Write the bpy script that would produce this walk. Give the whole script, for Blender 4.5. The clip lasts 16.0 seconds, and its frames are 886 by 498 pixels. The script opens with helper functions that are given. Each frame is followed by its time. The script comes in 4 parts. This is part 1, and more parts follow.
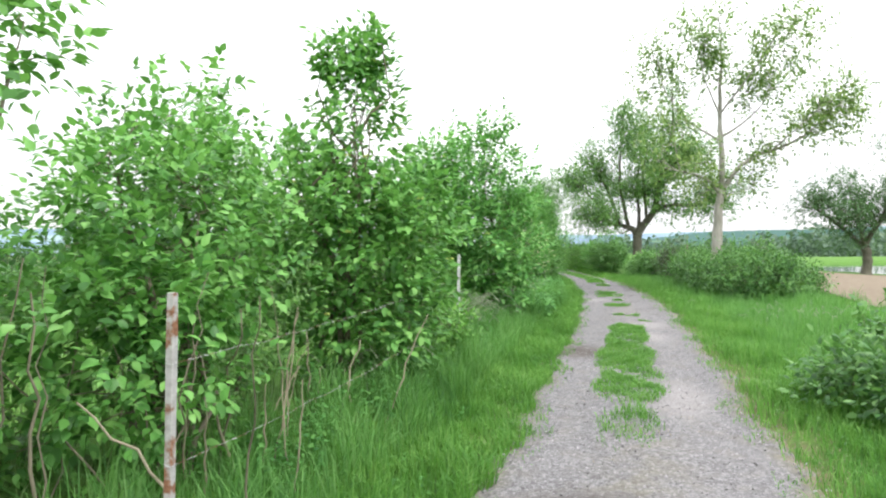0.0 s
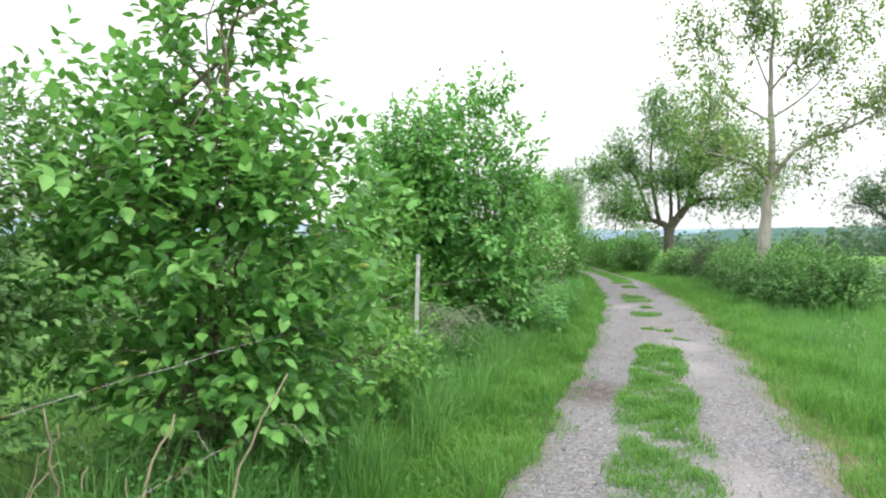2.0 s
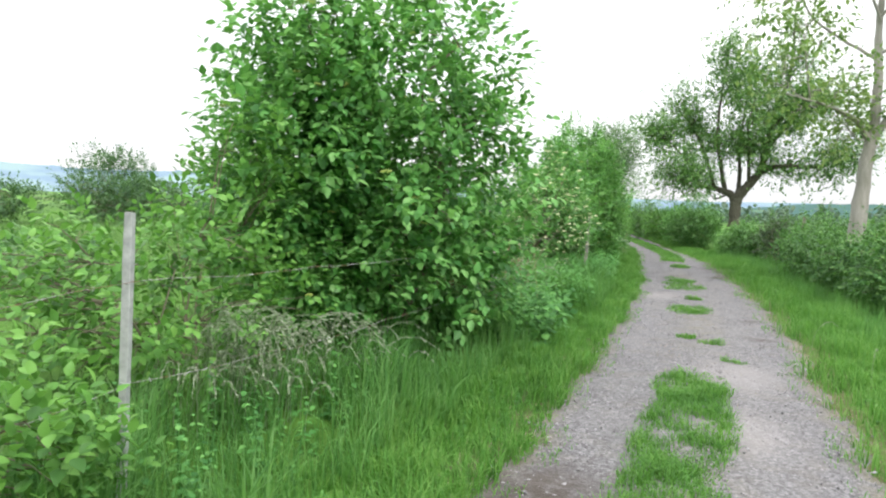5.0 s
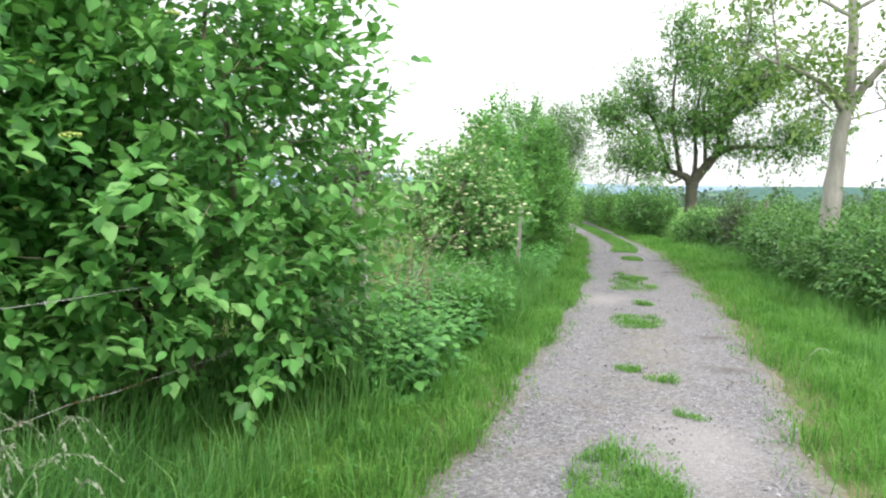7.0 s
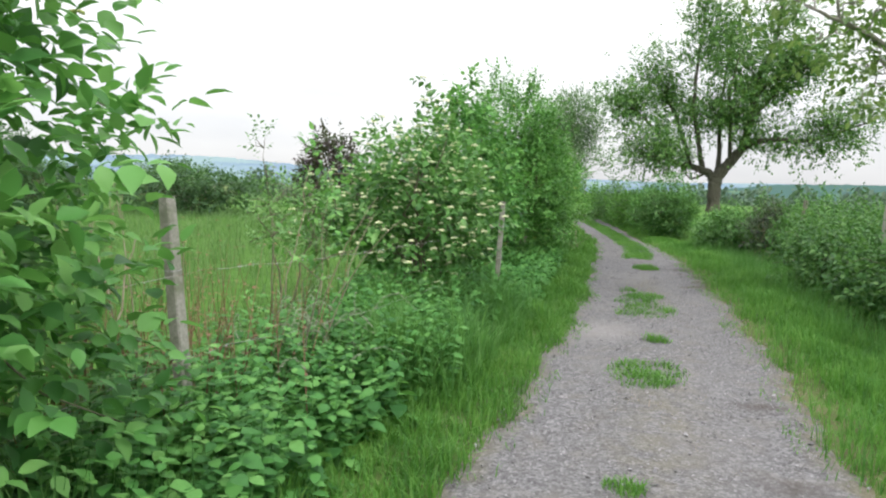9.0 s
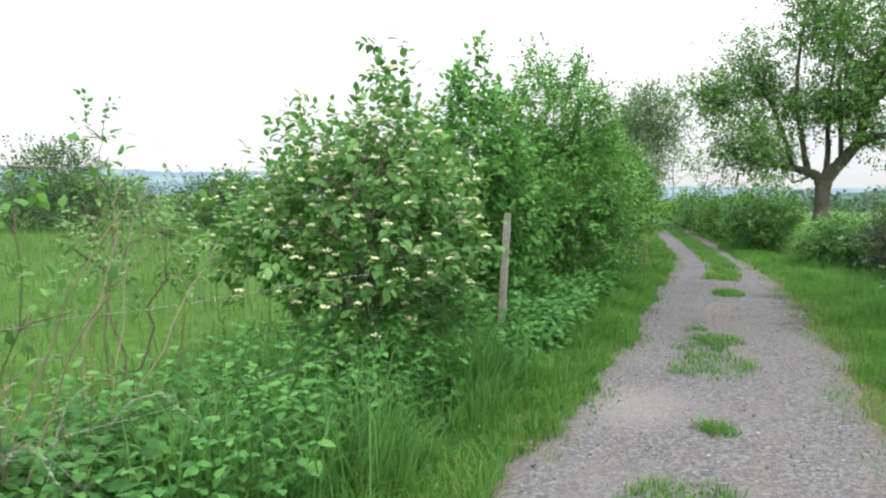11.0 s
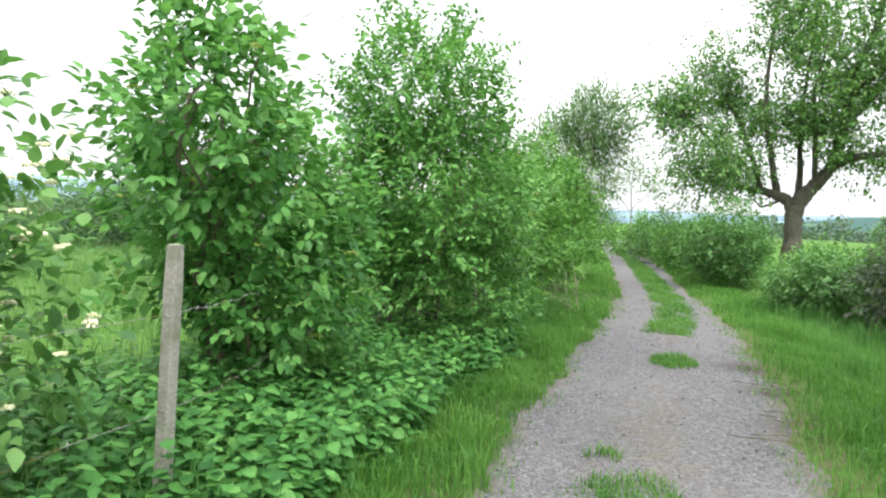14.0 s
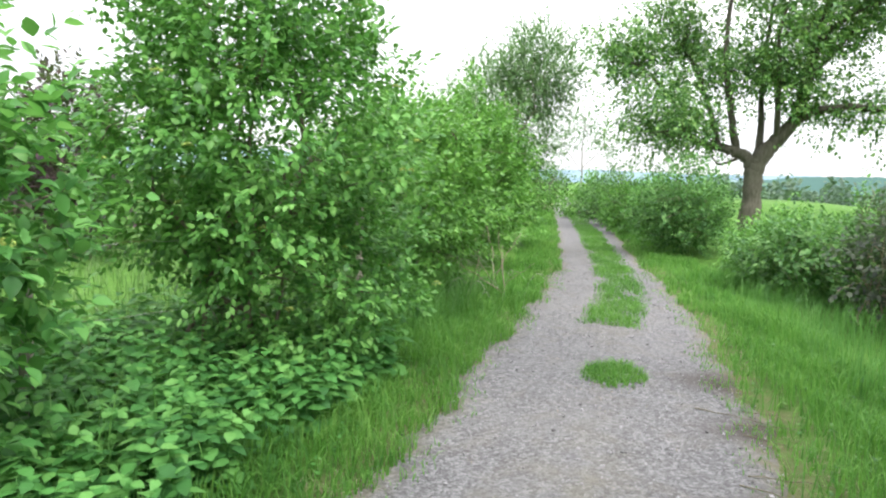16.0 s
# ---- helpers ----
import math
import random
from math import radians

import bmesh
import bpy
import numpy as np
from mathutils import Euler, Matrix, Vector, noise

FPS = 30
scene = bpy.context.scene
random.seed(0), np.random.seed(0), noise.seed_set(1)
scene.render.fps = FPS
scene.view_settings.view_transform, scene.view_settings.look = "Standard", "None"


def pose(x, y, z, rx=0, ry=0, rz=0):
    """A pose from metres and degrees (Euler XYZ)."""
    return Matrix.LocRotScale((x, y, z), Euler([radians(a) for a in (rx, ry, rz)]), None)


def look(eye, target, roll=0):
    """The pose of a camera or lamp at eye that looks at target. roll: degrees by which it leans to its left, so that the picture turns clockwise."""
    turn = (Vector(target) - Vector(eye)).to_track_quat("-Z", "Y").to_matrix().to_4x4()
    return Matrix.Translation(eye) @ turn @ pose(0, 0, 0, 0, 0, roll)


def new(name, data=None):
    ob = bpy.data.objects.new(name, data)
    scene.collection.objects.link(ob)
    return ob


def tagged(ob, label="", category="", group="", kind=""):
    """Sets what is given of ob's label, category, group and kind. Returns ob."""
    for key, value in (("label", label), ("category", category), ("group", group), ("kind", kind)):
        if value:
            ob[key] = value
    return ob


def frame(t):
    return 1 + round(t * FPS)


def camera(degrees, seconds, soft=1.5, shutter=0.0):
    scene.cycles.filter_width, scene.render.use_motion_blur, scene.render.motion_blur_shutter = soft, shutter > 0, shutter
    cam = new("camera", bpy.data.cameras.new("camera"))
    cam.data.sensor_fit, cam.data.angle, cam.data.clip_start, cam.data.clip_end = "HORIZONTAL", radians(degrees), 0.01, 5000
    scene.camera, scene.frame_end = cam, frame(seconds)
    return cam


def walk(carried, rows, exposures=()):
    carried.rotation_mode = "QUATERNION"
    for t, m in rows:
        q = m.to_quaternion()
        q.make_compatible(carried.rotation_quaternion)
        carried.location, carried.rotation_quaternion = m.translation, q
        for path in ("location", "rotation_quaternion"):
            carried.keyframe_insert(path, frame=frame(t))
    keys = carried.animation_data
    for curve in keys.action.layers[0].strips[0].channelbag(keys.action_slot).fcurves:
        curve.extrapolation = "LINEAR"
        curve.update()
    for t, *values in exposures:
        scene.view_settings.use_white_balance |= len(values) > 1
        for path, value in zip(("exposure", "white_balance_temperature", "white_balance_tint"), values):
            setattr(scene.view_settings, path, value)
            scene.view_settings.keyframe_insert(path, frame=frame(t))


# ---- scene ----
cam = camera(63.6, 16.0, 2.15)
# seconds, eye, point looked at, lean
PATH = [
    (0, (0.863, -2.281, 1.616), (0.318, -0.357, 1.611), -0.8),
    (0.5, (0.864, -1.522, 1.594), (0.285, 0.393, 1.594), -0.5),
    (1, (0.841, -0.665, 1.626), (0.305, 1.262, 1.596), -0.3),
    (1.5, (0.807, 0.095, 1.642), (0.209, 2.003, 1.621), -0.4),
    (2, (0.739, 0.833, 1.651), (0.121, 2.734, 1.627), 0.0),
    (2.5, (0.727, 1.57, 1.647), (0.068, 3.458, 1.625), 1.2),
    (3, (0.752, 2.256, 1.652), (0.095, 4.144, 1.589), 1.3),
    (3.2, (0.753, 2.549, 1.661), (0.179, 4.462, 1.564), 0.3),
    (5.3, (0.857, 5.413, 1.598), (0.072, 7.248, 1.467), 2.0),
    (5.5, (0.848, 5.679, 1.631), (0.074, 7.518, 1.493), 1.6),
    (6, (0.868, 6.388, 1.609), (0.073, 8.217, 1.457), 1.0),
    (6.5, (0.851, 7.04, 1.605), (0.041, 8.858, 1.423), 2.3),
    (7, (0.815, 7.737, 1.626), (0.143, 9.615, 1.467), 1.2),
    (7.5, (0.763, 8.469, 1.636), (0.078, 10.344, 1.517), 1.3),
    (8, (0.693, 9.159, 1.642), (0.005, 11.031, 1.506), 1.6),
    (8.2, (0.658, 9.419, 1.662), (0.001, 11.301, 1.501), 1.2),
    (10.3, (0.653, 12.425, 1.62), (-0.221, 14.217, 1.461), 1.3),
    (10.5, (0.696, 12.705, 1.649), (-0.19, 14.492, 1.497), 0.7),
    (11, (0.725, 13.444, 1.628), (-0.226, 15.197, 1.481), 0.6),
    (11.5, (0.731, 14.175, 1.595), (-0.192, 15.94, 1.416), 0.8),
    (12, (0.715, 14.92, 1.578), (-0.176, 16.699, 1.371), 0.7),
    (12.5, (0.662, 15.651, 1.587), (-0.273, 17.408, 1.39), 1.2),
    (13, (0.578, 16.352, 1.632), (-0.304, 18.139, 1.471), 1.1),
    (13.5, (0.51, 17.024, 1.637), (-0.433, 18.785, 1.525), 1.8),
    (14, (0.435, 17.682, 1.646), (-0.444, 19.475, 1.552), 2.0),
    (14.5, (0.398, 18.357, 1.613), (-0.423, 20.179, 1.541), 1.4),
    (15, (0.387, 18.957, 1.598), (-0.443, 20.774, 1.484), 1.7),
    (15.5, (0.264, 19.643, 1.604), (-0.491, 21.486, 1.419), 0.8),
    (16, (0.154, 20.27, 1.652), (-0.611, 22.108, 1.451), 1.9),
]
# the clip's own brightening on the way
EXPOSURE = [(0, 1.3), (0.5, 1.2), (1, 1.08), (1.5, 1.14), (3, 1.24), (5.5, 1.12), (6.5, 1.22), (7, 1.3), (7.5, 1.18), (8, 0.92), (10.3, 0.8), (11, 0.92), (11.5, 1.12), (12, 1.46), (12.5, 1.62), (13, 1.56), (14, 1.32), (14.5, 1.14), (15, 1.12), (15.5, 1.26), (16, 1.48)]
walk(cam, [(t, look(e, g, r)) for t, e, g, r in PATH], EXPOSURE)

# ---------- light ----------
SUN_EL, SUN_AZ = radians(52), radians(135)
world = bpy.data.worlds.new("sky")
scene.world = world
world.use_nodes = True
wn, wl = world.node_tree.nodes, world.node_tree.links
wn.clear()
w_out = wn.new("ShaderNodeOutputWorld")
w_bg = wn.new("ShaderNodeBackground")
w_sky = wn.new("ShaderNodeTexSky")
w_sky.sky_type, w_sky.sun_disc, w_sky.sun_elevation, w_sky.sun_rotation = "NISHITA", False, SUN_EL, SUN_AZ
w_co = wn.new("ShaderNodeTexCoord")
w_map = wn.new("ShaderNodeMapping")
w_map.inputs["Scale"].default_value = (1.0, 1.0, 3.0)
w_noise = wn.new("ShaderNodeTexNoise")
w_noise.inputs["Scale"].default_value, w_noise.inputs["Detail"].default_value = 2.2, 5
w_ramp = wn.new("ShaderNodeValToRGB")
w_ramp.color_ramp.elements[0].position, w_ramp.color_ramp.elements[0].color = 0.3, (7.5, 7.6, 8.0, 1)
w_ramp.color_ramp.elements[1].position, w_ramp.color_ramp.elements[1].color = 0.65, (10.6, 10.5, 10.5, 1)
w_mix = wn.new("ShaderNodeMixRGB")
w_mix.inputs[0].default_value = 0.88
wl.new(w_co.outputs["Generated"], w_map.inputs[0])
wl.new(w_map.outputs[0], w_noise.inputs["Vector"])
wl.new(w_noise.outputs[0], w_ramp.inputs[0])
wl.new(w_sky.outputs[0], w_mix.inputs[1])
wl.new(w_ramp.outputs[0], w_mix.inputs[2])
wl.new(w_mix.outputs[0], w_bg.inputs[0])
# an overcast sky is three times as bright overhead as at the horizon
w_sep = wn.new("ShaderNodeSeparateXYZ")
w_ma = wn.new("ShaderNodeMath")
w_ma.operation, w_ma.use_clamp = "MULTIPLY_ADD", False
w_ma.inputs[1].default_value, w_ma.inputs[2].default_value = 0.135, 0.056
w_max = wn.new("ShaderNodeMath")
w_max.operation = "MAXIMUM"
w_max.inputs[1].default_value = 0.0
wl.new(w_co.outputs["Generated"], w_sep.inputs[0])
wl.new(w_sep.outputs[2], w_max.inputs[0])
wl.new(w_max.outputs[0], w_ma.inputs[0])
wl.new(w_ma.outputs[0], w_bg.inputs[1])
wl.new(w_bg.outputs[0], w_out.inputs[0])
sun_data = bpy.data.lights.new("sun", "SUN")
sun_data.energy, sun_data.angle, sun_data.color = 1.3, radians(14), (1.0, 0.96, 0.9)
sun = new("sun", sun_data)
sun.matrix_world = look((math.sin(SUN_AZ) * 50 * math.cos(SUN_EL), math.cos(SUN_AZ) * 50 * math.cos(SUN_EL), 50 * math.sin(SUN_EL)), (0, 0, 0))


# ---------- materials ----------
class Mat:
    """A node material with short ways to add nodes."""

    def __init__(self, name):
        self.m = bpy.data.materials.new(name)
        self.m.use_nodes = True
        self.n, self.l = self.m.node_tree.nodes, self.m.node_tree.links
        self.b = self.n["Principled BSDF"]
        self.out = self.n["Material Output"]

    def node(self, kind, **sockets):
        nd = self.n.new(kind)
        for k, v in sockets.items():
            nd.inputs[k.replace("_", " ")].default_value = v
        return nd

    def coord(self):
        return self.n.new("ShaderNodeTexCoord").outputs["Object"]

    def noise(self, scale, detail=4, vec=None, rough=0.55):
        nd = self.node("ShaderNodeTexNoise", Scale=scale, Detail=detail, Roughness=rough)
        self.l.new(vec or self.coord(), nd.inputs["Vector"])
        return nd.outputs[0]

    def voronoi(self, scale, feature="F1", out=0, rand=1.0):
        nd = self.node("ShaderNodeTexVoronoi", Scale=scale, Randomness=rand)
        nd.feature = feature
        self.l.new(self.coord(), nd.inputs["Vector"])
        return nd.outputs[out]

    def ramp(self, fac, *stops):
        nd = self.n.new("ShaderNodeValToRGB")
        el = nd.color_ramp.elements
        while len(el) < len(stops):
            el.new(0.5)
        for e, (p, c) in zip(el, stops):
            e.position, e.color = p, (*c, 1) if len(c) == 3 else c
        self.l.new(fac, nd.inputs[0])
        return nd.outputs[0]

    def mix(self, fac, a, b, blend="MIX"):
        nd = self.n.new("ShaderNodeMixRGB")
        nd.blend_type = blend
        for s, v in zip(nd.inputs, (fac, a, b)):
            if isinstance(v, (int, float)):
                s.default_value = v
            elif isinstance(v, tuple):
                s.default_value = (*v, 1)
            else:
                self.l.new(v, s)
        return nd.outputs[0]

    def math(self, op, a, b=0.0):
        nd = self.n.new("ShaderNodeMath")
        nd.operation = op
        for s, v in zip(nd.inputs, (a, b)):
            if isinstance(v, (int, float)):
                s.default_value = v
            else:
                self.l.new(v, s)
        return nd.outputs[0]

    def each(self):
        """A random value for each piece, joined or single."""
        g = self.n.new("ShaderNodeNewGeometry").outputs["Random Per Island"]
        o = self.n.new("ShaderNodeObjectInfo").outputs["Random"]
        return self.math("FRACT", self.math("ADD", g, o))

    def attr(self, name):
        nd = self.n.new("ShaderNodeAttribute")
        nd.attribute_name = name
        return nd.outputs["Fac"]

    def finish(self, colour, rough=0.8, bump=None, strength=0.3, dist=0.01, spec=0.3):
        self.l.new(colour, self.b.inputs["Base Color"]) if not isinstance(colour, tuple) else None
        if isinstance(colour, tuple):
            self.b.inputs["Base Color"].default_value = (*colour, 1)
        if isinstance(rough, (int, float)):
            self.b.inputs["Roughness"].default_value = rough
        else:
            self.l.new(rough, self.b.inputs["Roughness"])
        self.b.inputs["Specular IOR Level"].default_value = spec
        if bump is not None:
            bp = self.node("ShaderNodeBump", Strength=strength, Distance=dist)
            self.l.new(bump, bp.inputs["Height"])
            self.l.new(bp.outputs[0], self.b.inputs["Normal"])
        return self.m

    def leafy(self, colour, trans, amount=0.4, rough=0.45, spec=0.28):
        """Leaf tissue: a glossy skin over tissue that lets light through."""
        self.finish(colour, rough, spec=spec)
        t = self.n.new("ShaderNodeBsdfTranslucent")
        self.l.new(trans, t.inputs[0])
        mx = self.n.new("ShaderNodeMixShader")
        mx.inputs[0].default_value = amount
        self.l.new(self.b.outputs[0], mx.inputs[1])
        self.l.new(t.outputs[0], mx.inputs[2])
        self.l.new(mx.outputs[0], self.out.inputs[0])
        return self.m


def leaf_material(name, dark, mid, light, amount=0.4, rough=0.45, patch=1.6, patchy=1.0):
    dark, mid, light = ((c[0] * 1.19 + 0.006, c[1], c[2] * 1.45 + 0.008) for c in (dark, mid, light))
    k = Mat(name)
    v = k.each()
    big = k.noise(patch, 2)
    f = k.math("ADD", k.math("MULTIPLY", v, 0.85), k.math("MULTIPLY", k.math("SUBTRACT", big, 0.42), patchy))
    col = k.ramp(f, (0.1, dark), (0.5, mid), (0.95, light))
    tr = k.mix(0.5, col, (0.13, 0.30, 0.04))
    return k.leafy(col, tr, amount, rough)


def bark_material(name, a, b, scale=14, depth=0.6):
    k = Mat(name)
    mp = k.n.new("ShaderNodeMapping")
    mp.inputs["Scale"].default_value = (1, 1, 0.22)
    k.l.new(k.coord(), mp.inputs[0])
    n1 = k.noise(scale, 6, mp.outputs[0], 0.65)
    n2 = k.noise(2.5, 3)
    col = k.mix(k.math("MULTIPLY", n2, 0.5), k.ramp(n1, (0.3, a), (0.7, b)), (0.16, 0.17, 0.12))
    return k.finish(col, 0.9, n1, depth, 0.02, 0.15)


M_DOG = leaf_material("dogwood_leaf", (0.034, 0.15, 0.022), (0.1, 0.345, 0.052), (0.195, 0.48, 0.095), 0.46)
M_ELDER = leaf_material("elder_leaf", (0.036, 0.145, 0.02), (0.1, 0.33, 0.045), (0.185, 0.46, 0.08))
M_FLOWERING = leaf_material("flowering_dogwood_leaf", (0.036, 0.13, 0.024), (0.09, 0.27, 0.044), (0.17, 0.4, 0.08))
M_GREY = leaf_material("grey_green_leaf", (0.06, 0.17, 0.036), (0.12, 0.3, 0.06), (0.2, 0.41, 0.1))
M_BRIGHT = leaf_material("fresh_leaf", (0.04, 0.15, 0.016), (0.092, 0.29, 0.03), (0.16, 0.4, 0.055))
M_BRAMBLE = leaf_material("bramble_leaf", (0.021, 0.088, 0.015), (0.057, 0.188, 0.032), (0.14, 0.33, 0.062))
M_PEAR = leaf_material("pear_leaf", (0.04, 0.13, 0.028), (0.09, 0.25, 0.042), (0.19, 0.4, 0.07), 0.4, 0.4)
M_WALNUT = leaf_material("walnut_leaf", (0.08, 0.17, 0.036), (0.145, 0.28, 0.052), (0.23, 0.37, 0.08), 0.45, 0.45)
M_WILLOW = leaf_material("willow_leaf", (0.06, 0.15, 0.04), (0.11, 0.24, 0.065), (0.19, 0.33, 0.12), 0.4)
M_NETTLE = leaf_material("nettle_leaf", (0.025, 0.13, 0.017), (0.063, 0.25, 0.034), (0.12, 0.35, 0.055), 0.35, 0.6)
M_GRASS = leaf_material("verge_grass_blade", (0.034, 0.145, 0.014), (0.078, 0.265, 0.026), (0.145, 0.35, 0.048), 0.55, 0.55, 1.1, 1.3)
M_TALL = leaf_material("tall_grass_blade", (0.036, 0.15, 0.022), (0.082, 0.265, 0.038), (0.15, 0.37, 0.072), 0.58, 0.55, 1.1, 1.2)
M_MEADOW = leaf_material("meadow_grass_blade", (0.05, 0.14, 0.022), (0.085, 0.205, 0.036), (0.15, 0.27, 0.075), 0.45, 0.5, 0.35)
M_STRAW = leaf_material("dry_grass_stalk", (0.14, 0.135, 0.065), (0.23, 0.22, 0.11), (0.34, 0.32, 0.19), 0.3, 0.7)
M_SEED = leaf_material("pale_seed_head", (0.14, 0.22, 0.09), (0.21, 0.3, 0.135), (0.3, 0.4, 0.2), 0.3, 0.7)
M_FARWOOD = leaf_material("distant_wood_leaf", (0.05, 0.1, 0.055), (0.075, 0.145, 0.075), (0.11, 0.19, 0.085), 0.3, 0.7, 0.02)
M_PURPLE = leaf_material("purple_leaf", (0.02, 0.012, 0.014), (0.04, 0.02, 0.024), (0.08, 0.04, 0.045))
M_EDGE = leaf_material("meadow_edge_leaf", (0.02, 0.065, 0.02), (0.045, 0.125, 0.032), (0.09, 0.21, 0.055), 0.35, 0.6)
M_DARK = leaf_material("dark_bronze_leaf", (0.018, 0.03, 0.016), (0.035, 0.055, 0.025), (0.07, 0.11, 0.045))
M_DOCK = leaf_material("red_brown_stalk", (0.12, 0.07, 0.03), (0.2, 0.125, 0.055), (0.28, 0.2, 0.09), 0.3, 0.7)
M_BARK = bark_material("rough_pear_bark", (0.035, 0.03, 0.025), (0.13, 0.115, 0.095))
M_PALE = bark_material("pale_walnut_bark", (0.22, 0.205, 0.185), (0.44, 0.42, 0.39), 9, 0.4)
M_STEM = bark_material("shrub_bark", (0.09, 0.075, 0.05), (0.22, 0.19, 0.14), 30, 0.3)
M_TWIG = bark_material("dry_twig", (0.2, 0.165, 0.115), (0.36, 0.31, 0.23), 40, 0.2)

k = Mat("cream_blossom")
M_BLOSSOM = k.finish(k.ramp(k.each(), (0, (0.62, 0.63, 0.36)), (1, (0.82, 0.82, 0.6))), 0.7)
k = Mat("green_flower_bud")
M_BUD = k.finish(k.ramp(k.each(), (0, (0.24, 0.34, 0.07)), (1, (0.42, 0.48, 0.14))), 0.7)

k = Mat("gravel_track")
g1, g2 = k.voronoi(42, out=1), k.voronoi(95, out=1)
sp = k.math("ADD", k.math("MULTIPLY", g1, 0.55), k.math("MULTIPLY", g2, 0.45))
base = k.ramp(sp, (0.12, (0.06, 0.058, 0.06)), (0.5, (0.125, 0.122, 0.126)), (0.88, (0.25, 0.245, 0.252)))
base = k.mix(k.ramp(k.noise(0.9, 5), (0.45, (0, 0, 0)), (0.72, (0.45, 0.45, 0.45))), base, (0.17, 0.164, 0.164))
base = k.mix(k.ramp(k.noise(3.5, 6), (0.5, (0, 0, 0)), (0.75, (0.5, 0.5, 0.5))), base, (0.15, 0.135, 0.115))
base = k.mix(k.math("MULTIPLY", k.attr("edge"), k.ramp(k.noise(5, 5), (0.35, (0, 0, 0)), (0.6, (1, 1, 1)))), base, (0.15, 0.135, 0.075))
base = k.mix(k.math("MULTIPLY", k.attr("damp"), k.ramp(k.noise(9, 5), (0.3, (0.45, 0.45, 0.45)), (0.55, (1, 1, 1)))), base, (0.06, 0.05, 0.043))
base = k.mix(k.math("MULTIPLY", k.attr("pale"), 0.5), base, (0.26, 0.245, 0.24))
M_GRAVEL = k.finish(base, 0.9, k.math("ADD", k.voronoi(55), k.math("MULTIPLY", k.noise(160, 3), 0.6)), 0.55, 0.015, 0.2)
k = Mat("loose_stone")
M_STONE = k.finish(k.mix(k.math("MULTIPLY", k.noise(60, 4), 0.25), k.ramp(k.each(), (0, (0.09, 0.087, 0.091)), (0.5, (0.18, 0.175, 0.183)), (1, (0.36, 0.352, 0.366))), (0.2, 0.19, 0.18)), 0.85, k.noise(140, 4), 0.4, 0.005)
k = Mat("grassland_soil")
far = k.ramp(k.voronoi(0.006, out=1), (0.0, (0.06, 0.13, 0.035)), (0.35, (0.10, 0.20, 0.04)), (0.6, (0.045, 0.09, 0.03)), (0.85, (0.13, 0.17, 0.06)))
soil = k.ramp(k.noise(6, 6), (0.35, (0.035, 0.085, 0.014)), (0.65, (0.07, 0.16, 0.025)))
soil = k.mix(k.ramp(k.noise(0.5, 4), (0.4, (0, 0, 0)), (0.65, (0.6, 0.6, 0.6))), soil, (0.09, 0.19, 0.035))
worn = k.mix(k.noise(14, 5), (0.07, 0.075, 0.03), (0.15, 0.14, 0.08))
soil = k.mix(k.math("MULTIPLY", k.attr("worn"), k.ramp(k.noise(4, 5), (0.35, (0.15, 0.15, 0.15)), (0.6, (1, 1, 1)))), soil, worn)
M_GROUND = k.finish(k.mix(k.attr("far"), soil, far), 0.95, k.noise(25, 5), 0.6, 0.05, 0.1)
k = Mat("ploughed_soil")
M_PLOUGH = k.finish(k.ramp(k.noise(4, 7), (0.3, (0.13, 0.105, 0.078)), (0.7, (0.21, 0.175, 0.13))), 0.95, k.noise(10, 6), 0.8, 0.06, 0.1)
k = Mat("pond_water")
M_WATER = k.finish((0.03, 0.045, 0.05), 0.06, k.noise(3, 3), 0.05, 0.02, 0.5)
# aerial haze as a pale blue base colour over woods and fields
k = Mat("hazed_distant_hills")
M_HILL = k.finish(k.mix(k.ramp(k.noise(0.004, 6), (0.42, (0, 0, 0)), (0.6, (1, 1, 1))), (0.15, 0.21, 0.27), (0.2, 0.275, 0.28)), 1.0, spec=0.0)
# wood colour shifted towards blue-green as distance haze
k = Mat("near_hills")
M_HILL2 = k.finish(k.mix(k.ramp(k.noise(0.012, 6), (0.56, (0, 0, 0)), (0.61, (1, 1, 1))), (0.06, 0.11, 0.098), (0.115, 0.185, 0.1)), 1.0, spec=0.0)
k = Mat("weathered_concrete")
M_CONC = k.finish(k.mix(k.ramp(k.noise(9, 6), (0.45, (0, 0, 0)), (0.7, (0.8, 0.8, 0.8))), k.ramp(k.noise(70, 4), (0.3, (0.2, 0.195, 0.17)), (0.7, (0.33, 0.32, 0.285))), (0.13, 0.15, 0.09)), 0.92, k.noise(90, 5), 0.5, 0.006)
k = Mat("rusting_painted_steel")
M_RUST = k.finish(k.mix(k.ramp(k.noise(7, 6), (0.51, (0, 0, 0)), (0.57, (1, 1, 1))), k.ramp(k.noise(40, 3), (0.3, (0.26, 0.255, 0.25)), (0.7, (0.36, 0.355, 0.35))), k.ramp(k.noise(60, 4), (0.3, (0.12, 0.055, 0.03)), (0.7, (0.24, 0.12, 0.07)))), 0.75, k.noise(60, 4), 0.3, 0.004)
k = Mat("galvanised_steel")
M_GALV = k.finish(k.ramp(k.noise(25, 5), (0.3, (0.3, 0.31, 0.31)), (0.7, (0.5, 0.51, 0.51))), 0.5, k.noise(60, 4), 0.15, 0.003)
M_GALV.node_tree.nodes["Principled BSDF"].inputs["Metallic"].default_value = 0.35
k = Mat("grey_old_wood")
mp = k.n.new("ShaderNodeMapping")
mp.inputs["Scale"].default_value = (1, 1, 0.08)
k.l.new(k.coord(), mp.inputs[0])
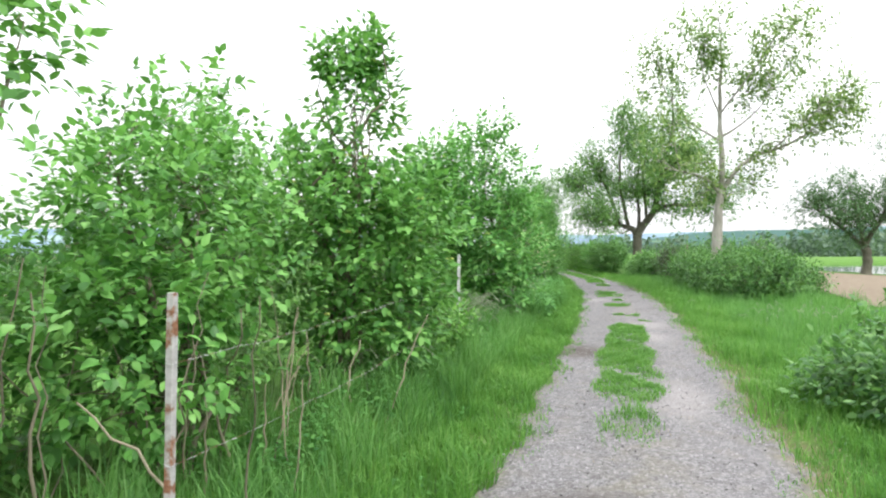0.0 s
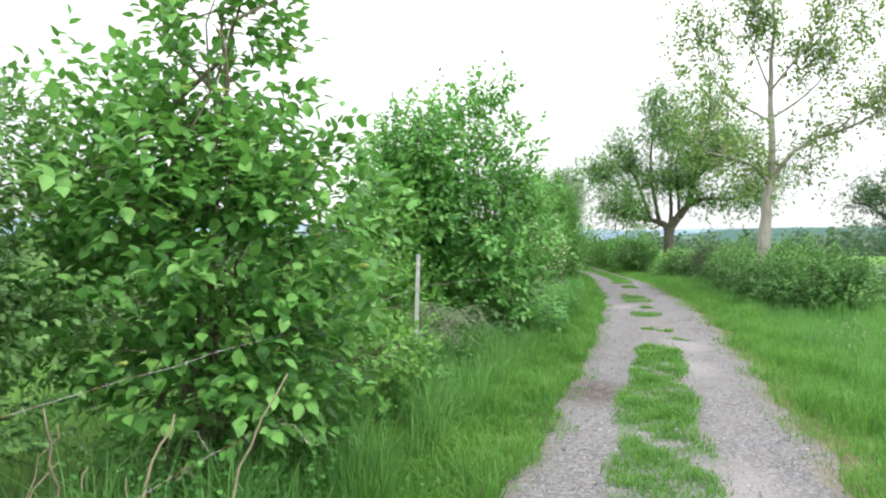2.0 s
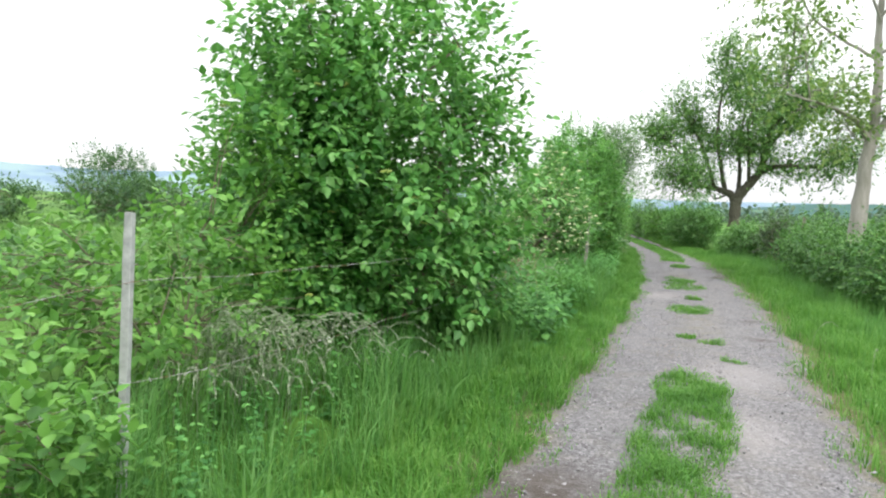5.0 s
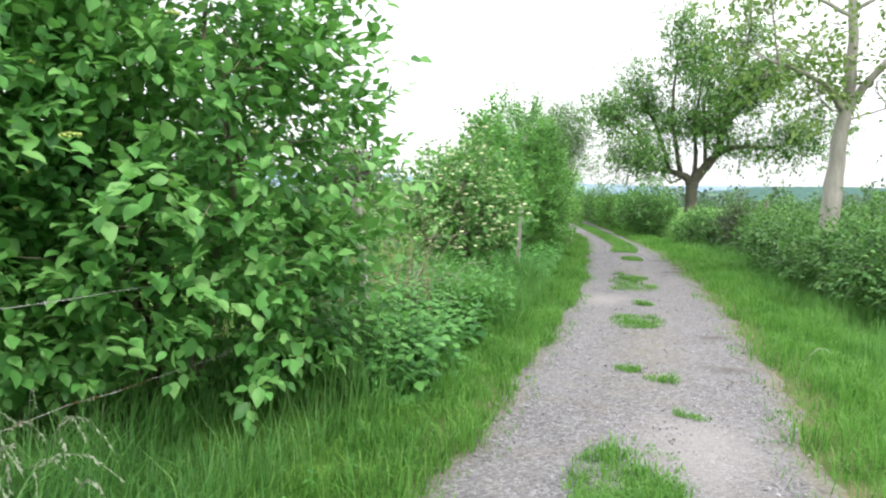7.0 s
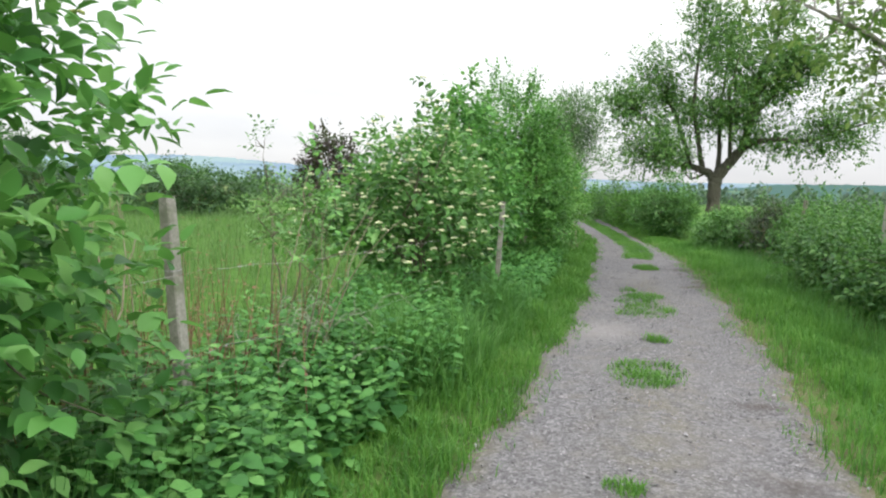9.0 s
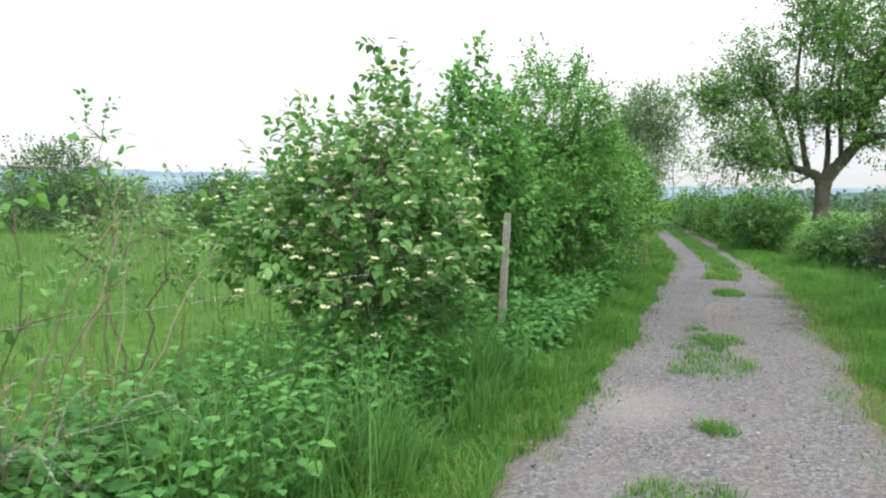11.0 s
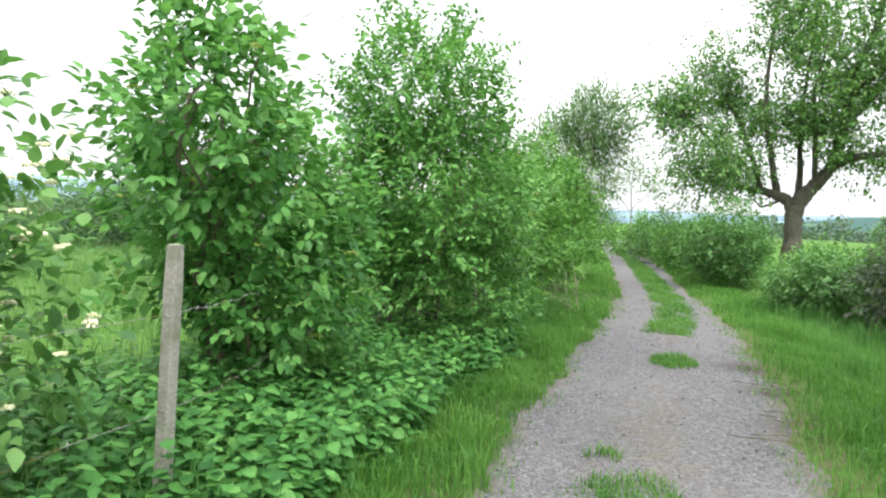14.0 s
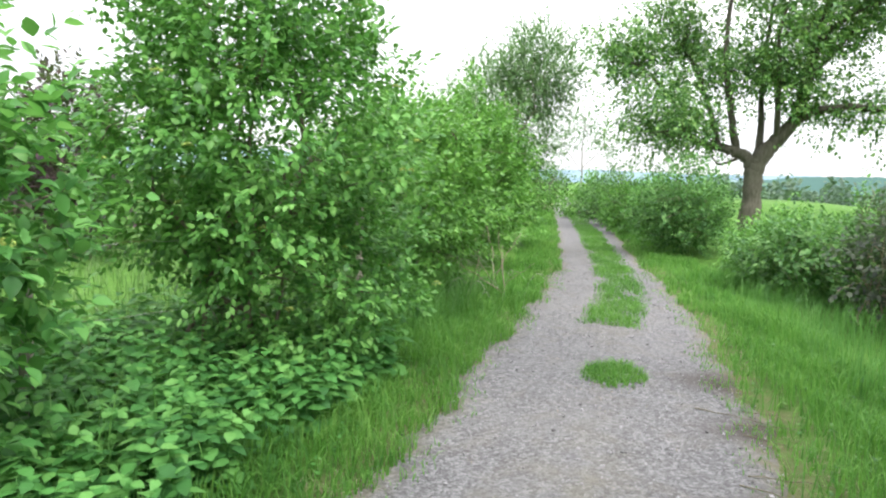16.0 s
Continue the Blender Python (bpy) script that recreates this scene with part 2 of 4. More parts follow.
gr = k.noise(60, 5, mp.outputs[0])
M_WOOD = k.finish(k.mix(k.math("MULTIPLY", k.noise(5, 4), 0.6), k.ramp(gr, (0.3, (0.13, 0.115, 0.095)), (0.7, (0.32, 0.29, 0.25))), (0.17, 0.17, 0.11)), 0.9, gr, 0.6, 0.006)


# ---------- mesh helpers ----------
def np_mesh(name, verts, faces, material, smooth=False):
    """A mesh from arrays of corners and of faces that all have the same number of corners."""
    verts, faces = np.asarray(verts, np.float32), np.asarray(faces, np.int32)
    me = bpy.data.meshes.new(name)
    nf, k = faces.shape
    me.vertices.add(len(verts))
    me.vertices.foreach_set("co", verts.ravel())
    me.loops.add(nf * k)
    me.loops.foreach_set("vertex_index", faces.ravel())
    me.polygons.add(nf)
    me.polygons.foreach_set("loop_start", np.arange(0, nf * k, k, dtype=np.int32))
    me.polygons.foreach_set("use_smooth", np.full(nf, smooth))
    me.materials.append(material)
    me.update(calc_edges=True)
    return me


def child(name, me, parent, label="", kind=""):
    ob = new(name, me)
    ob.parent = parent
    return tagged(ob, label, "", "", kind)


def unit(v):
    return v / np.maximum(np.linalg.norm(v, axis=-1, keepdims=True), 1e-9)


def frames_of(d, up):
    """Turns whose y axis is d and whose z axis leans to up."""
    d = unit(d)
    x = unit(np.cross(d, up))
    z = np.cross(x, d)
    return np.stack([x, d, z], axis=-1)


def strewn(shape, faces, pos, turn, size):
    """Many copies of a small shape in one pair of arrays."""
    n, kv = len(pos), len(shape)
    size = np.asarray(size)
    if size.ndim == 1:
        size = size[:, None]
    v = shape[None] * size[:, None, :]
    v = np.einsum("nij,nkj->nki", turn, v) + pos[:, None, :]
    f = faces[None] + (np.arange(n) * kv)[:, None, None]
    return v.reshape(-1, 3), f.reshape(-1, faces.shape[1])


LEAF_V = np.array([(0, 0, 0), (0, 0.34, -0.03), (0, 0.7, -0.07), (0, 1.0, -0.19), (-0.22, 0.17, 0.05), (-0.34, 0.42, 0.06), (-0.21, 0.74, -0.01), (0.22, 0.17, 0.05), (0.34, 0.42, 0.06), (0.21, 0.74, -0.01)], float)
LEAF_F = np.array([(0, 1, 4), (4, 1, 5), (1, 2, 5), (5, 2, 6), (2, 3, 6), (0, 7, 1), (7, 8, 1), (1, 8, 2), (8, 9, 2), (2, 9, 3)])
SLIM_V = np.array([(0, 0, 0), (-0.13, 0.45, 0.03), (0.13, 0.45, 0.03), (0, 1.0, -0.1)], float)
SLIM_F = np.array([(0, 2, 1), (1, 2, 3)])
BROAD_V = np.array([(0, 0, 0), (-0.27, 0.28, 0.05), (0.27, 0.28, 0.05), (-0.25, 0.62, 0.0), (0.25, 0.62, 0.0), (0, 1.0, -0.14)], float)
BROAD_F = np.array([(0, 2, 1), (1, 2, 4), (1, 4, 3), (3, 4, 5)])
FAR_V = np.array([(0, 0, 0), (-0.33, 0.42, 0.05), (0.33, 0.42, 0.05), (0, 1.0, -0.12)], float)
FAR_F = np.array([(0, 3, 1), (0, 2, 3)])
STONE_V = np.array([(1, 0.1, 0), (0.2, 1, 0.1), (-1, 0.1, -0.1), (-0.1, -0.9, 0), (0.1, 0, 0.75), (0, 0.1, -0.7)], float)
STONE_F = np.array([(0, 1, 4), (1, 2, 4), (2, 3, 4), (3, 0, 4), (1, 0, 5), (2, 1, 5), (3, 2, 5), (0, 3, 5)])


def tube(points, radii, sides=6):
    """A tapered tube along points, as arrays of corners and four-cornered faces, closed at the ends by its taper."""
    p, r = np.asarray(points, float), np.asarray(radii, float)
    d = unit(np.gradient(p, axis=0))
    x = np.empty_like(d)
    side = np.cross(d[0], (1.0, 0, 0) if abs(d[0, 2]) > 0.9 else (0, 0, 1.0))
    for q in range(len(d)):
        side = side - d[q] * np.dot(side, d[q])
        side = side / max(np.linalg.norm(side), 1e-9)
        x[q] = side
    y = np.cross(d, x)
    a = np.linspace(0, 2 * np.pi, sides, endpoint=False)
    ring = x[:, None] * np.cos(a)[None, :, None] + y[:, None] * np.sin(a)[None, :, None]
    v = (p[:, None] + ring * r[:, None, None]).reshape(-1, 3)
    i = np.arange(len(p) - 1)[:, None] * sides
    j = np.arange(sides)[None]
    j2 = (j + 1) % sides
    f = np.stack([i + j, i + j2, i + sides + j2, i + sides + j], -1).reshape(-1, 4)
    cap = [[(len(p) - 1) * sides + q for q in (0, 1, sides // 2, sides - 1)]]
    return v, np.vstack([f, cap])


def joined(pieces):
    vs, fs, at = [], [], 0
    for v, f in pieces:
        vs.append(v)
        fs.append(f + at)
        at += len(v)
    return np.vstack(vs), np.vstack(fs)


def bent(a, b, rng, n=6, wobble=0.08, rise=0.0):
    """A crooked line from a to b."""
    a, b = np.asarray(a, float), np.asarray(b, float)
    t = np.linspace(0, 1, n)[:, None]
    ln = np.linalg.norm(b - a)
    line = a + (b - a) * t + np.array([0, 0, rise * ln]) * (t * (1 - t)) * 2
    line[1:-1] += rng.normal(0, wobble * ln / n, (n - 2, 3))
    return line


# ---------- the lie of the land ----------
def steps(v, a, b):
    s = np.clip((v - a) / (b - a), 0, 1)
    return s * s * (3 - 2 * s)


LEFT_Y = [-40, -5, 3, 6, 11, 15, 20, 23, 26, 30, 34, 38, 44, 50, 57, 75, 100]
LEFT_X = [-0.4, -0.2, -0.27, -0.4, -0.55, -0.77, -1.15, -1.55, -2.0, -2.5, -3.1, -4.1, -5.6, -7.2, -9, -13.5, -20]
RIGHT_Y = [-40, -5, 4, 8, 12, 16, 20, 24, 27, 31, 35, 37, 44, 50, 57, 75, 100]
RIGHT_X = [1.8, 1.95, 1.93, 1.84, 1.68, 1.5, 1.12, 0.6, 0.2, -0.55, -1.6, -2.1, -3.6, -5.1, -6.9, -11.4, -18]


def track_left(y):
    return np.interp(y, LEFT_Y, LEFT_X) + 0.05 * np.sin(y * 2.1) + 0.035 * np.sin(y * 5.3 + 1) + 0.02 * np.sin(y * 13.7)


def track_right(y):
    return np.interp(y, RIGHT_Y, RIGHT_X) + 0.05 * np.sin(y * 1.7 + 2) + 0.035 * np.sin(y * 4.7) + 0.02 * np.sin(y * 12.1)


def land(x, y):
    """Height of the ground."""
    x, y = np.asarray(x, float), np.asarray(y, float)
    dl, drt = track_left(y) - x, x - track_right(y)
    out = np.maximum(dl, drt)
    z = 0.05 * steps(out, 0.0, 0.5) + 0.10 * steps(dl, 0.5, 1.6)
    z = z - 0.035 * (1 - steps(out, -0.25, 0.0))
    z = z + 0.03 * np.sin(x * 1.9 + y * 0.7) * steps(out, 0.3, 1.5)
    z = z - 0.85 * steps(x, 4.5, 22) * steps(y, -60, 20) - 0.5 * steps(-x, 8, 60)
    r = np.hypot(x, y - 20)
    z = z - 8.5 * steps(r, 105, 250)
    pond = np.hypot((x - 29) / 20.0, (y - 72) / 20.0)
    z = z * steps(pond, 0.98, 1.25) + (-1.9) * (1 - steps(pond, 0.8, 1.06)) + (1 - steps(pond, 0.98, 1.25)) * (-0.95) * steps(pond, 0.8, 1.06)
    az = np.arctan2(x, y - 20)
    z = z + steps(r, 420, 1300) * (7 + 3 * np.sin(az * 5 + 1) + 2 * np.sin(az * 17))
    return z


def grid_axis(lo, hi, fine, step):
    core = np.arange(-fine, fine + step, step)
    grow = [fine + step]
    while grow[-1] < max(abs(lo), hi):
        grow.append(grow[-1] * 1.09 + step)
    return np.concatenate([-np.array(grow[::-1]), core, np.array(grow)])


gx = grid_axis(-1500, 1500, 9, 0.25)
gy = np.concatenate([-np.geomspace(1500, 6, 40), np.arange(-5, 48, 0.25), np.geomspace(49, 1500, 70)])
X, Y = np.meshgrid(gx, gy)
nxg, nyg = len(gx), len(gy)
idx = np.arange(nxg * nyg).reshape(nyg, nxg)
quads = np.stack([idx[:-1, :-1], idx[:-1, 1:], idx[1:, 1:], idx[1:, :-1]], -1).reshape(-1, 4)
me = np_mesh("ground", np.stack([X, Y, land(X, Y)], -1).reshape(-1, 3), quads, M_GROUND, True)
at = me.attributes.new("far", "FLOAT", "POINT")
at.data.foreach_set("value", steps(np.hypot(X, Y - 20), 60, 110).ravel().astype(np.float32))
at = me.attributes.new("worn", "FLOAT", "POINT")
at.data.foreach_set("value", (1 - steps(np.maximum(track_left(Y) - X, X - track_right(Y)), 0.05, 0.45)).ravel().astype(np.float32))
tagged(new("ground", me), "grassy soil of the ridge falling to the valley", "ground", kind="structure")

# the gravel track, with two shallow ruts
ty = np.concatenate([np.arange(-30, -4, 0.5), np.arange(-4, 46, 0.12), np.arange(46, 95, 0.6)])
tu = np.linspace(0, 1, 26)
TL, TR = track_left(ty), track_right(ty)
TX = TL[:, None] + (TR - TL)[:, None] * tu[None]
TY = np.repeat(ty[:, None], 26, 1)
TZ = 0.012 - 0.022 * np.exp(-((tu - 0.24) / 0.12) ** 2)[None] - 0.022 * np.exp(-((tu - 0.78) / 0.12) ** 2)[None] + 0.008 * np.sin(TX * 7 + TY * 3) * np.sin(TY * 5.1) - 0.035 * (np.abs(tu - 0.5)[None] * 2) ** 8
rng = np.random.default_rng(5)
TZ = TZ + rng.normal(0, 0.002, TZ.shape) + 0.012
idx = np.arange(TX.size).reshape(TX.shape)
quads = np.stack([idx[:-1, :-1], idx[:-1, 1:], idx[1:, 1:], idx[1:, :-1]], -1).reshape(-1, 4)
me = np_mesh("road", np.stack([TX, TY, TZ], -1).reshape(-1, 3), quads, M_GRAVEL, True)
at = me.attributes.new("edge", "FLOAT", "POINT")
edge = np.clip(1 - np.minimum(tu, 1 - tu)[None] * 2.2 / 0.24, 0, 1) + 0 * TX
edge = np.maximum(edge, 0.35 * np.exp(-((tu - 0.5) / 0.13) ** 2)[None] * (0.5 + 0.5 * np.sin(TY * 0.9)))
at.data.foreach_set("value", edge.ravel().astype(np.float32))
for key, spots in (("damp", ((-0.1, 8.7, 0.36, 0.65), (0.75, 24.2, 0.45, 0.35), (0.5, 25.4, 0.5, 0.3), (0.15, 26.6, 0.45, 0.35), (1.15, 14.9, 0.22, 0.08), (1.05, 16.5, 0.2, 0.09), (0.5, 2.0, 0.5, 0.4))), ("pale", ((0.85, 12.5, 0.4, 0.75), (0.95, 10.6, 0.3, 0.6), (-0.6, 19.0, 0.5, 0.6), (1.2, 5.5, 0.3, 0.9)))):
    val = 0 * TX
    for cx, cy, rx, ry in spots:
        val = np.maximum(val, np.exp(-(((TX - cx) / rx) ** 2 + ((TY - cy) / ry) ** 2) ** 1.5))
    at = me.attributes.new(key, "FLOAT", "POINT")
    at.data.foreach_set("value", val.ravel().astype(np.float32))
road = tagged(new("road", me), "grey gravel farm track with two wheel ruts", "track", kind="structure")


def track_height(x, y):
    u = (x - track_left(y)) / (track_right(y) - track_left(y))
    return 0.024 - 0.022 * np.exp(-((u - 0.24) / 0.12) ** 2) - 0.022 * np.exp(-((u - 0.78) / 0.12) ** 2)


# bare ploughed field and pond on the lower side
def sheet(name, cx, cy, rx, ry, material, lift, label, category, level=None, wav=0.08):
    a = np.linspace(0, 2 * np.pi, 48, endpoint=False)
    rr = np.linspace(0, 1, 14)
    wob = 1 + wav * np.sin(a * 3 + 1) + wav * 0.5 * np.sin(a * 7)
    x = cx + rx * rr[:, None] * (np.cos(a) * wob)[None]
    y = cy + ry * rr[:, None] * (np.sin(a) * wob)[None]
    z = land(x, y) + lift if level is None else np.full_like(x, level)
    i = np.arange(13)[:, None] * 48
    j = np.arange(48)[None]
    j2 = (j + 1) % 48
    f = np.stack([i + j, i + 48 + j, i + 48 + j2, i + j2], -1).reshape(-1, 4)
    me = np_mesh(name, np.stack([x, y, z], -1).reshape(-1, 3), f, material, True)
    return tagged(new(name, me), label, category, kind="structure")


sheet("ploughed_field", 14.2, 27, 9.5, 19, M_PLOUGH, 0.035, "bare brown ploughed soil beside the hedge", "field")
sheet("water", 29, 72, 21, 21, M_WATER, 0, "still pond reflecting the pale sky", "pond", level=-1.15, wav=0.02)


# far ridges, with blue aerial haze painted into their colours
def ridge(name, dist, a0, a1, height, base, material, label, seed):
    rng = np.random.default_rng(seed)
    n = 260
    a = np.radians(np.linspace(a0, a1, n))
    ph = rng.uniform(0, 6.28, 6)
    prof = height * (0.72 + 0.16 * np.sin(a * 4 + ph[0]) + 0.09 * np.sin(a * 9 + ph[1]) + 0.04 * np.sin(a * 23 + ph[2])) + rng.normal(0, height * 0.012, n)
    prof = prof * np.clip(np.sin((np.linspace(0, 1, n)) * np.pi) * 3.2, 0.02, 1)
    rows = []
    for q, (dd, hh) in enumerate(((-0.28, None), (-0.18, 0.25), (-0.09, 0.66), (0, 1.0), (0.1, 0.8), (0.3, None))):
        d = dist * (1 + dd)
        rows.append(np.stack([np.sin(a) * d, 20 + np.cos(a) * d, np.full(n, -30.0) if hh is None else base + prof * hh], -1))
    v = np.concatenate(rows)
    i = np.arange(5)[:, None] * n
    j = np.arange(n - 1)[None]
    f = np.stack([i + j, i + j + 1, i + n + j + 1, i + n + j], -1).reshape(-1, 4)
    return tagged(new(name, np_mesh(name, v, f, material, True)), label, "hills", kind="structure")


ridge("backdrop_hills", 2600, -78, -12, 125, -6, M_HILL, "long wooded hill across the valley, tinted blue as haze", 3)
ridge("backdrop_ridge", 2300, -40, 75, 52, 2, M_HILL, "low hills along the horizon, tinted blue as haze", 4)
ridge("backdrop_slope", 900, -4, 70, 22, 2, M_HILL2, "wooded slope with green fields", 7)


# ---------- plants ----------
def sprigs(pos, way, rng, leaf, size, per, material_shape, gap=0.5, droop=0.25, spread=0.85):
    """Leaves in pairs along short twigs that start at pos and point along way."""
    shape, faces = material_shape
    n = len(pos)
    ln = rng.uniform(0.6, 1.2, n) * gap * leaf * per
    P, D, U, S = [], [], [], []
    side0 = unit(np.cross(way, rng.normal(0, 1, (n, 3))))
    for q in range(per):
        f = (q + 0.6) / per
        s = side0 * (1 if q % 2 else -1)
        s = s + rng.normal(0, 0.25, (n, 3))
        if q == per - 1:
            s = s * 0.1
        d = unit(way * (0.35 + 0.5 * f) + s * spread * (1.1 - 0.5 * f) + np.array([0, 0, -droop]))
        P.append(pos + way * (ln * f)[:, None])
        D.append(d)
        U.append(np.array([0, 0, 1.0]) + way * 0.3 + rng.normal(0, 0.35, (n, 3)))
        S.append(rng.uniform(0.65, 1.15, n) * leaf * (1.05 - 0.35 * abs(f - 0.5)))
    P, D, U, S = map(np.concatenate, (P, D, U, S))
    return P, frames_of(D, U), S


def crown_points(lobes, n, rng, hollow=0.55, rough=0.4, floor=0.12):
    """Points and outward directions in the ragged outer shell of a crown made of round lobes."""
    w = np.array([l[3] * l[4] + l[4] * l[5] + l[3] * l[5] for l in lobes])
    pick = rng.choice(len(lobes), n, p=w / w.sum())
    L = np.array(lobes)[pick]
    d = unit(rng.normal(0, 1, (n, 3)))
    ph = rng.uniform(0, 6.28, (len(lobes), 6))[pick]
    bump = np.sin(d[:, 0] * 5 + ph[:, 0]) * np.sin(d[:, 1] * 5 + ph[:, 1]) + 0.7 * np.sin(d[:, 2] * 7 + ph[:, 2]) * np.sin(d[:, 0] * 8 + ph[:, 3]) + 0.5 * np.sin(d[:, 1] * 13 + ph[:, 4]) * np.sin(d[:, 2] * 12 + ph[:, 5])
    r = (hollow + (1 - hollow) * rng.uniform(0, 1, n) ** 0.6) * (1 + rough * 0.5 * bump)
    p = L[:, :3] + d * r[:, None] * L[:, 3:6]
    keep = p[:, 2] > floor
    # sprays with gaps between them
    k = 8.5 / max(1.0, float(np.array(lobes)[:, 3].max()) ** 0.7)
    g = rng.uniform(0, 6.28, 9)
    gap = np.sin(p[:, 0] * k + g[0]) * np.sin(p[:, 1] * k + g[1]) * np.sin(p[:, 2] * k * 1.2 + g[2]) * 1.5 + 0.6 * np.sin((p[:, 0] + p[:, 2]) * k * 1.7 + g[3]) * np.sin((p[:, 1] - p[:, 2]) * k * 1.6 + g[4])
    keep &= gap > rng.uniform(-0.75, 0.2, n)
    inner = np.zeros(n, bool)
    for l in lobes:
        q = (p - np.array(l[:3])) / np.array(l[3:6])
        inner |= (q * q).sum(1) < (hollow * 0.55) ** 2
    keep &= ~inner
    return p[keep], d[keep]


def shrub(name, x, y, lobes, n, leaf, material, label, seed, stems=6, per=6, shape=(LEAF_V, LEAF_F), bark=None, blossom=None, blooms=0, droop=0.25, hollow=0.5, rough=0.45, category="shrub", loose=0, near=(0.5, -2.0), shoots=0, gap=0.5, group="", stem_r=0.022):
    rng = np.random.default_rng(seed)
    z0 = float(land(x, y)) - 0.03
    top = new(name)
    top.location = (x, y, z0)
    bark = bark or M_STEM
    p, d = crown_points(lobes, n, rng, hollow, rough)
    way = unit(d * 0.8 + np.array([0, 0, 0.55]) + rng.normal(0, 0.35, (len(p), 3)))
    # long upright shoots above the crown
    if shoots:
        tops = p[np.argsort(-p[:, 2] + rng.normal(0, 0.25, len(p)))[:shoots]]
        for q in tops:
            up = unit(np.array([rng.normal(0, 0.25), rng.normal(0, 0.25), 1.0]))
            ln = rng.uniform(0.25, 0.6)
            m = 7
            p = np.vstack([p, q + up * np.linspace(0, ln, m)[:, None]])
            way = np.vstack([way, unit(up * 0.8 + rng.normal(0, 0.5, (m, 3)))])
    P, R, S = sprigs(p, way, rng, leaf, S_ONE, per, shape, gap, droop)
    keep = P[:, 2] > 0.04
    P, R, S = P[keep], R[keep], S[keep]
    # main stems
    tips = p[rng.choice(len(p), stems * 3, replace=False)]
    tips = tips[np.argsort(-tips[:, 2])][:stems]
    nodes = []
    for q in tips:
        foot = np.array([rng.normal(0, 0.12), rng.normal(0, 0.12), -0.05])
        line = bent(foot, q, rng, 9, 0.35, 0.25)
        rad = np.linspace(1, 0.22, 9) * stem_r * rng.uniform(0.7, 1.4)
        child("stem", np_mesh("stem", *tube(line, rad, 6), bark, True), top)
        nodes.append(line[2:])
    nodes = np.vstack(nodes)
    twigs = []
    for q in p[rng.choice(len(p), min(len(p) // 5 + 6, 110), replace=False)]:
        lower = nodes[nodes[:, 2] < q[2] + 0.1]
        lower = lower if len(lower) else nodes
        a = lower[np.argmin(((lower - q) ** 2).sum(1))]
        ln = np.linalg.norm(q - a)
        twigs.append(tube(bent(a, q, rng, 5, 0.25, 0.12), np.linspace(0.004, 0.0018, 5) * (1 + 0.6 * ln), 4))
    child("twigwork", np_mesh("twigwork", *joined(twigs), bark, True), top, kind="stuff")
    if loose:
        dist = np.hypot(P[:, 0] + x - near[0], P[:, 1] + y - near[1])
        order = np.argsort(dist)
        pick = rng.choice(order[: loose * 3], loose, replace=False)
        one = np_mesh("leaf", LEAF_V, LEAF_F, material, True)
        for q in pick:
            ob = new("leaf", one)
            ob.parent = top
            m = np.eye(4)
            m[:3, :3], m[:3, 3] = R[q] * S[q], P[q]
            ob.matrix_local = Matrix(m.tolist())
        keep = np.ones(len(P), bool)
        keep[pick] = False
        P, R, S = P[keep], R[keep], S[keep]
    v, f = strewn(shape[0], shape[1], P, R, np.repeat(S[:, None], 3, 1))
    child("foliage", np_mesh("foliage", v, f, material, True), top, kind="stuff")
    if blooms:
        pk = rng.choice(len(p), blooms, replace=False)
        out = p[pk] + way[pk] * leaf * 1.4 + np.array([0, 0, 0.03])
        m = 18
        a = rng.uniform(0, 6.28, (blooms, m))
        rr = np.sqrt(rng.uniform(0, 1, (blooms, m))) * rng.uniform(0.024, 0.05, (blooms, 1))
        fp = out[:, None] + np.stack([np.cos(a) * rr, np.sin(a) * rr, 0.03 - rr * rr * 8 + rng.normal(0, 0.003, a.shape)], -1)
        fp = fp.reshape(-1, 3)
        fl = strewn(STONE_V, STONE_F, fp, frames_of(rng.normal(0, 1, fp.shape), rng.normal(0, 1, fp.shape)), np.repeat(rng.uniform(0.008, 0.013, len(fp))[:, None], 3, 1))
        child("blossoms", np_mesh("blossoms", *fl, blossom), top, kind="stuff")
    return tagged(top, label, category, group)


S_ONE = 1.0
FAST = (BROAD_V, BROAD_F)
SLIM = (SLIM_V, SLIM_F)
FAR = (FAR_V, FAR_F)

# hedge on the meadow side, from the start of the walk onwards
shrub("sapling_thicket", -2.3, 1.9, [(0, 0, 1.5, 0.75, 0.9, 0.75), (-0.5, 0.7, 1.9, 0.8, 0.8, 0.6), (0.15, -0.5, 0.9, 0.6, 0.7, 0.6), (-0.6, -0.3, 0.7, 0.7, 0.8, 0.6)], 2300, 0.089, M_ELDER, "young leafy saplings with bare grey stems", 11, stems=10, per=6, loose=250, near=(0.7, 0), shoots=10)
shrub("sapling_thicket", -3.0, 3.3, [(0, 0, 1.5, 0.75, 0.85, 0.8), (-0.3, 0.5, 2.0, 0.6, 0.7, 0.5), (0.1, 0.0, 0.75, 0.6, 0.8, 0.55)], 3300, 0.062, M_GREY, "thin grey-green saplings behind the wire fence", 12, stems=11, per=7, shoots=14, shape=FAST)
shrub("sapling_thicket", -3.6, 0.6, [(0, 0, 1.6, 1.0, 1.0, 0.8), (0, 0, 0.8, 0.9, 0.9, 0.7)], 2600, 0.075, M_ELDER, "dense young saplings with bare stems", 13, stems=8, per=6, shape=FAST, shoots=8)
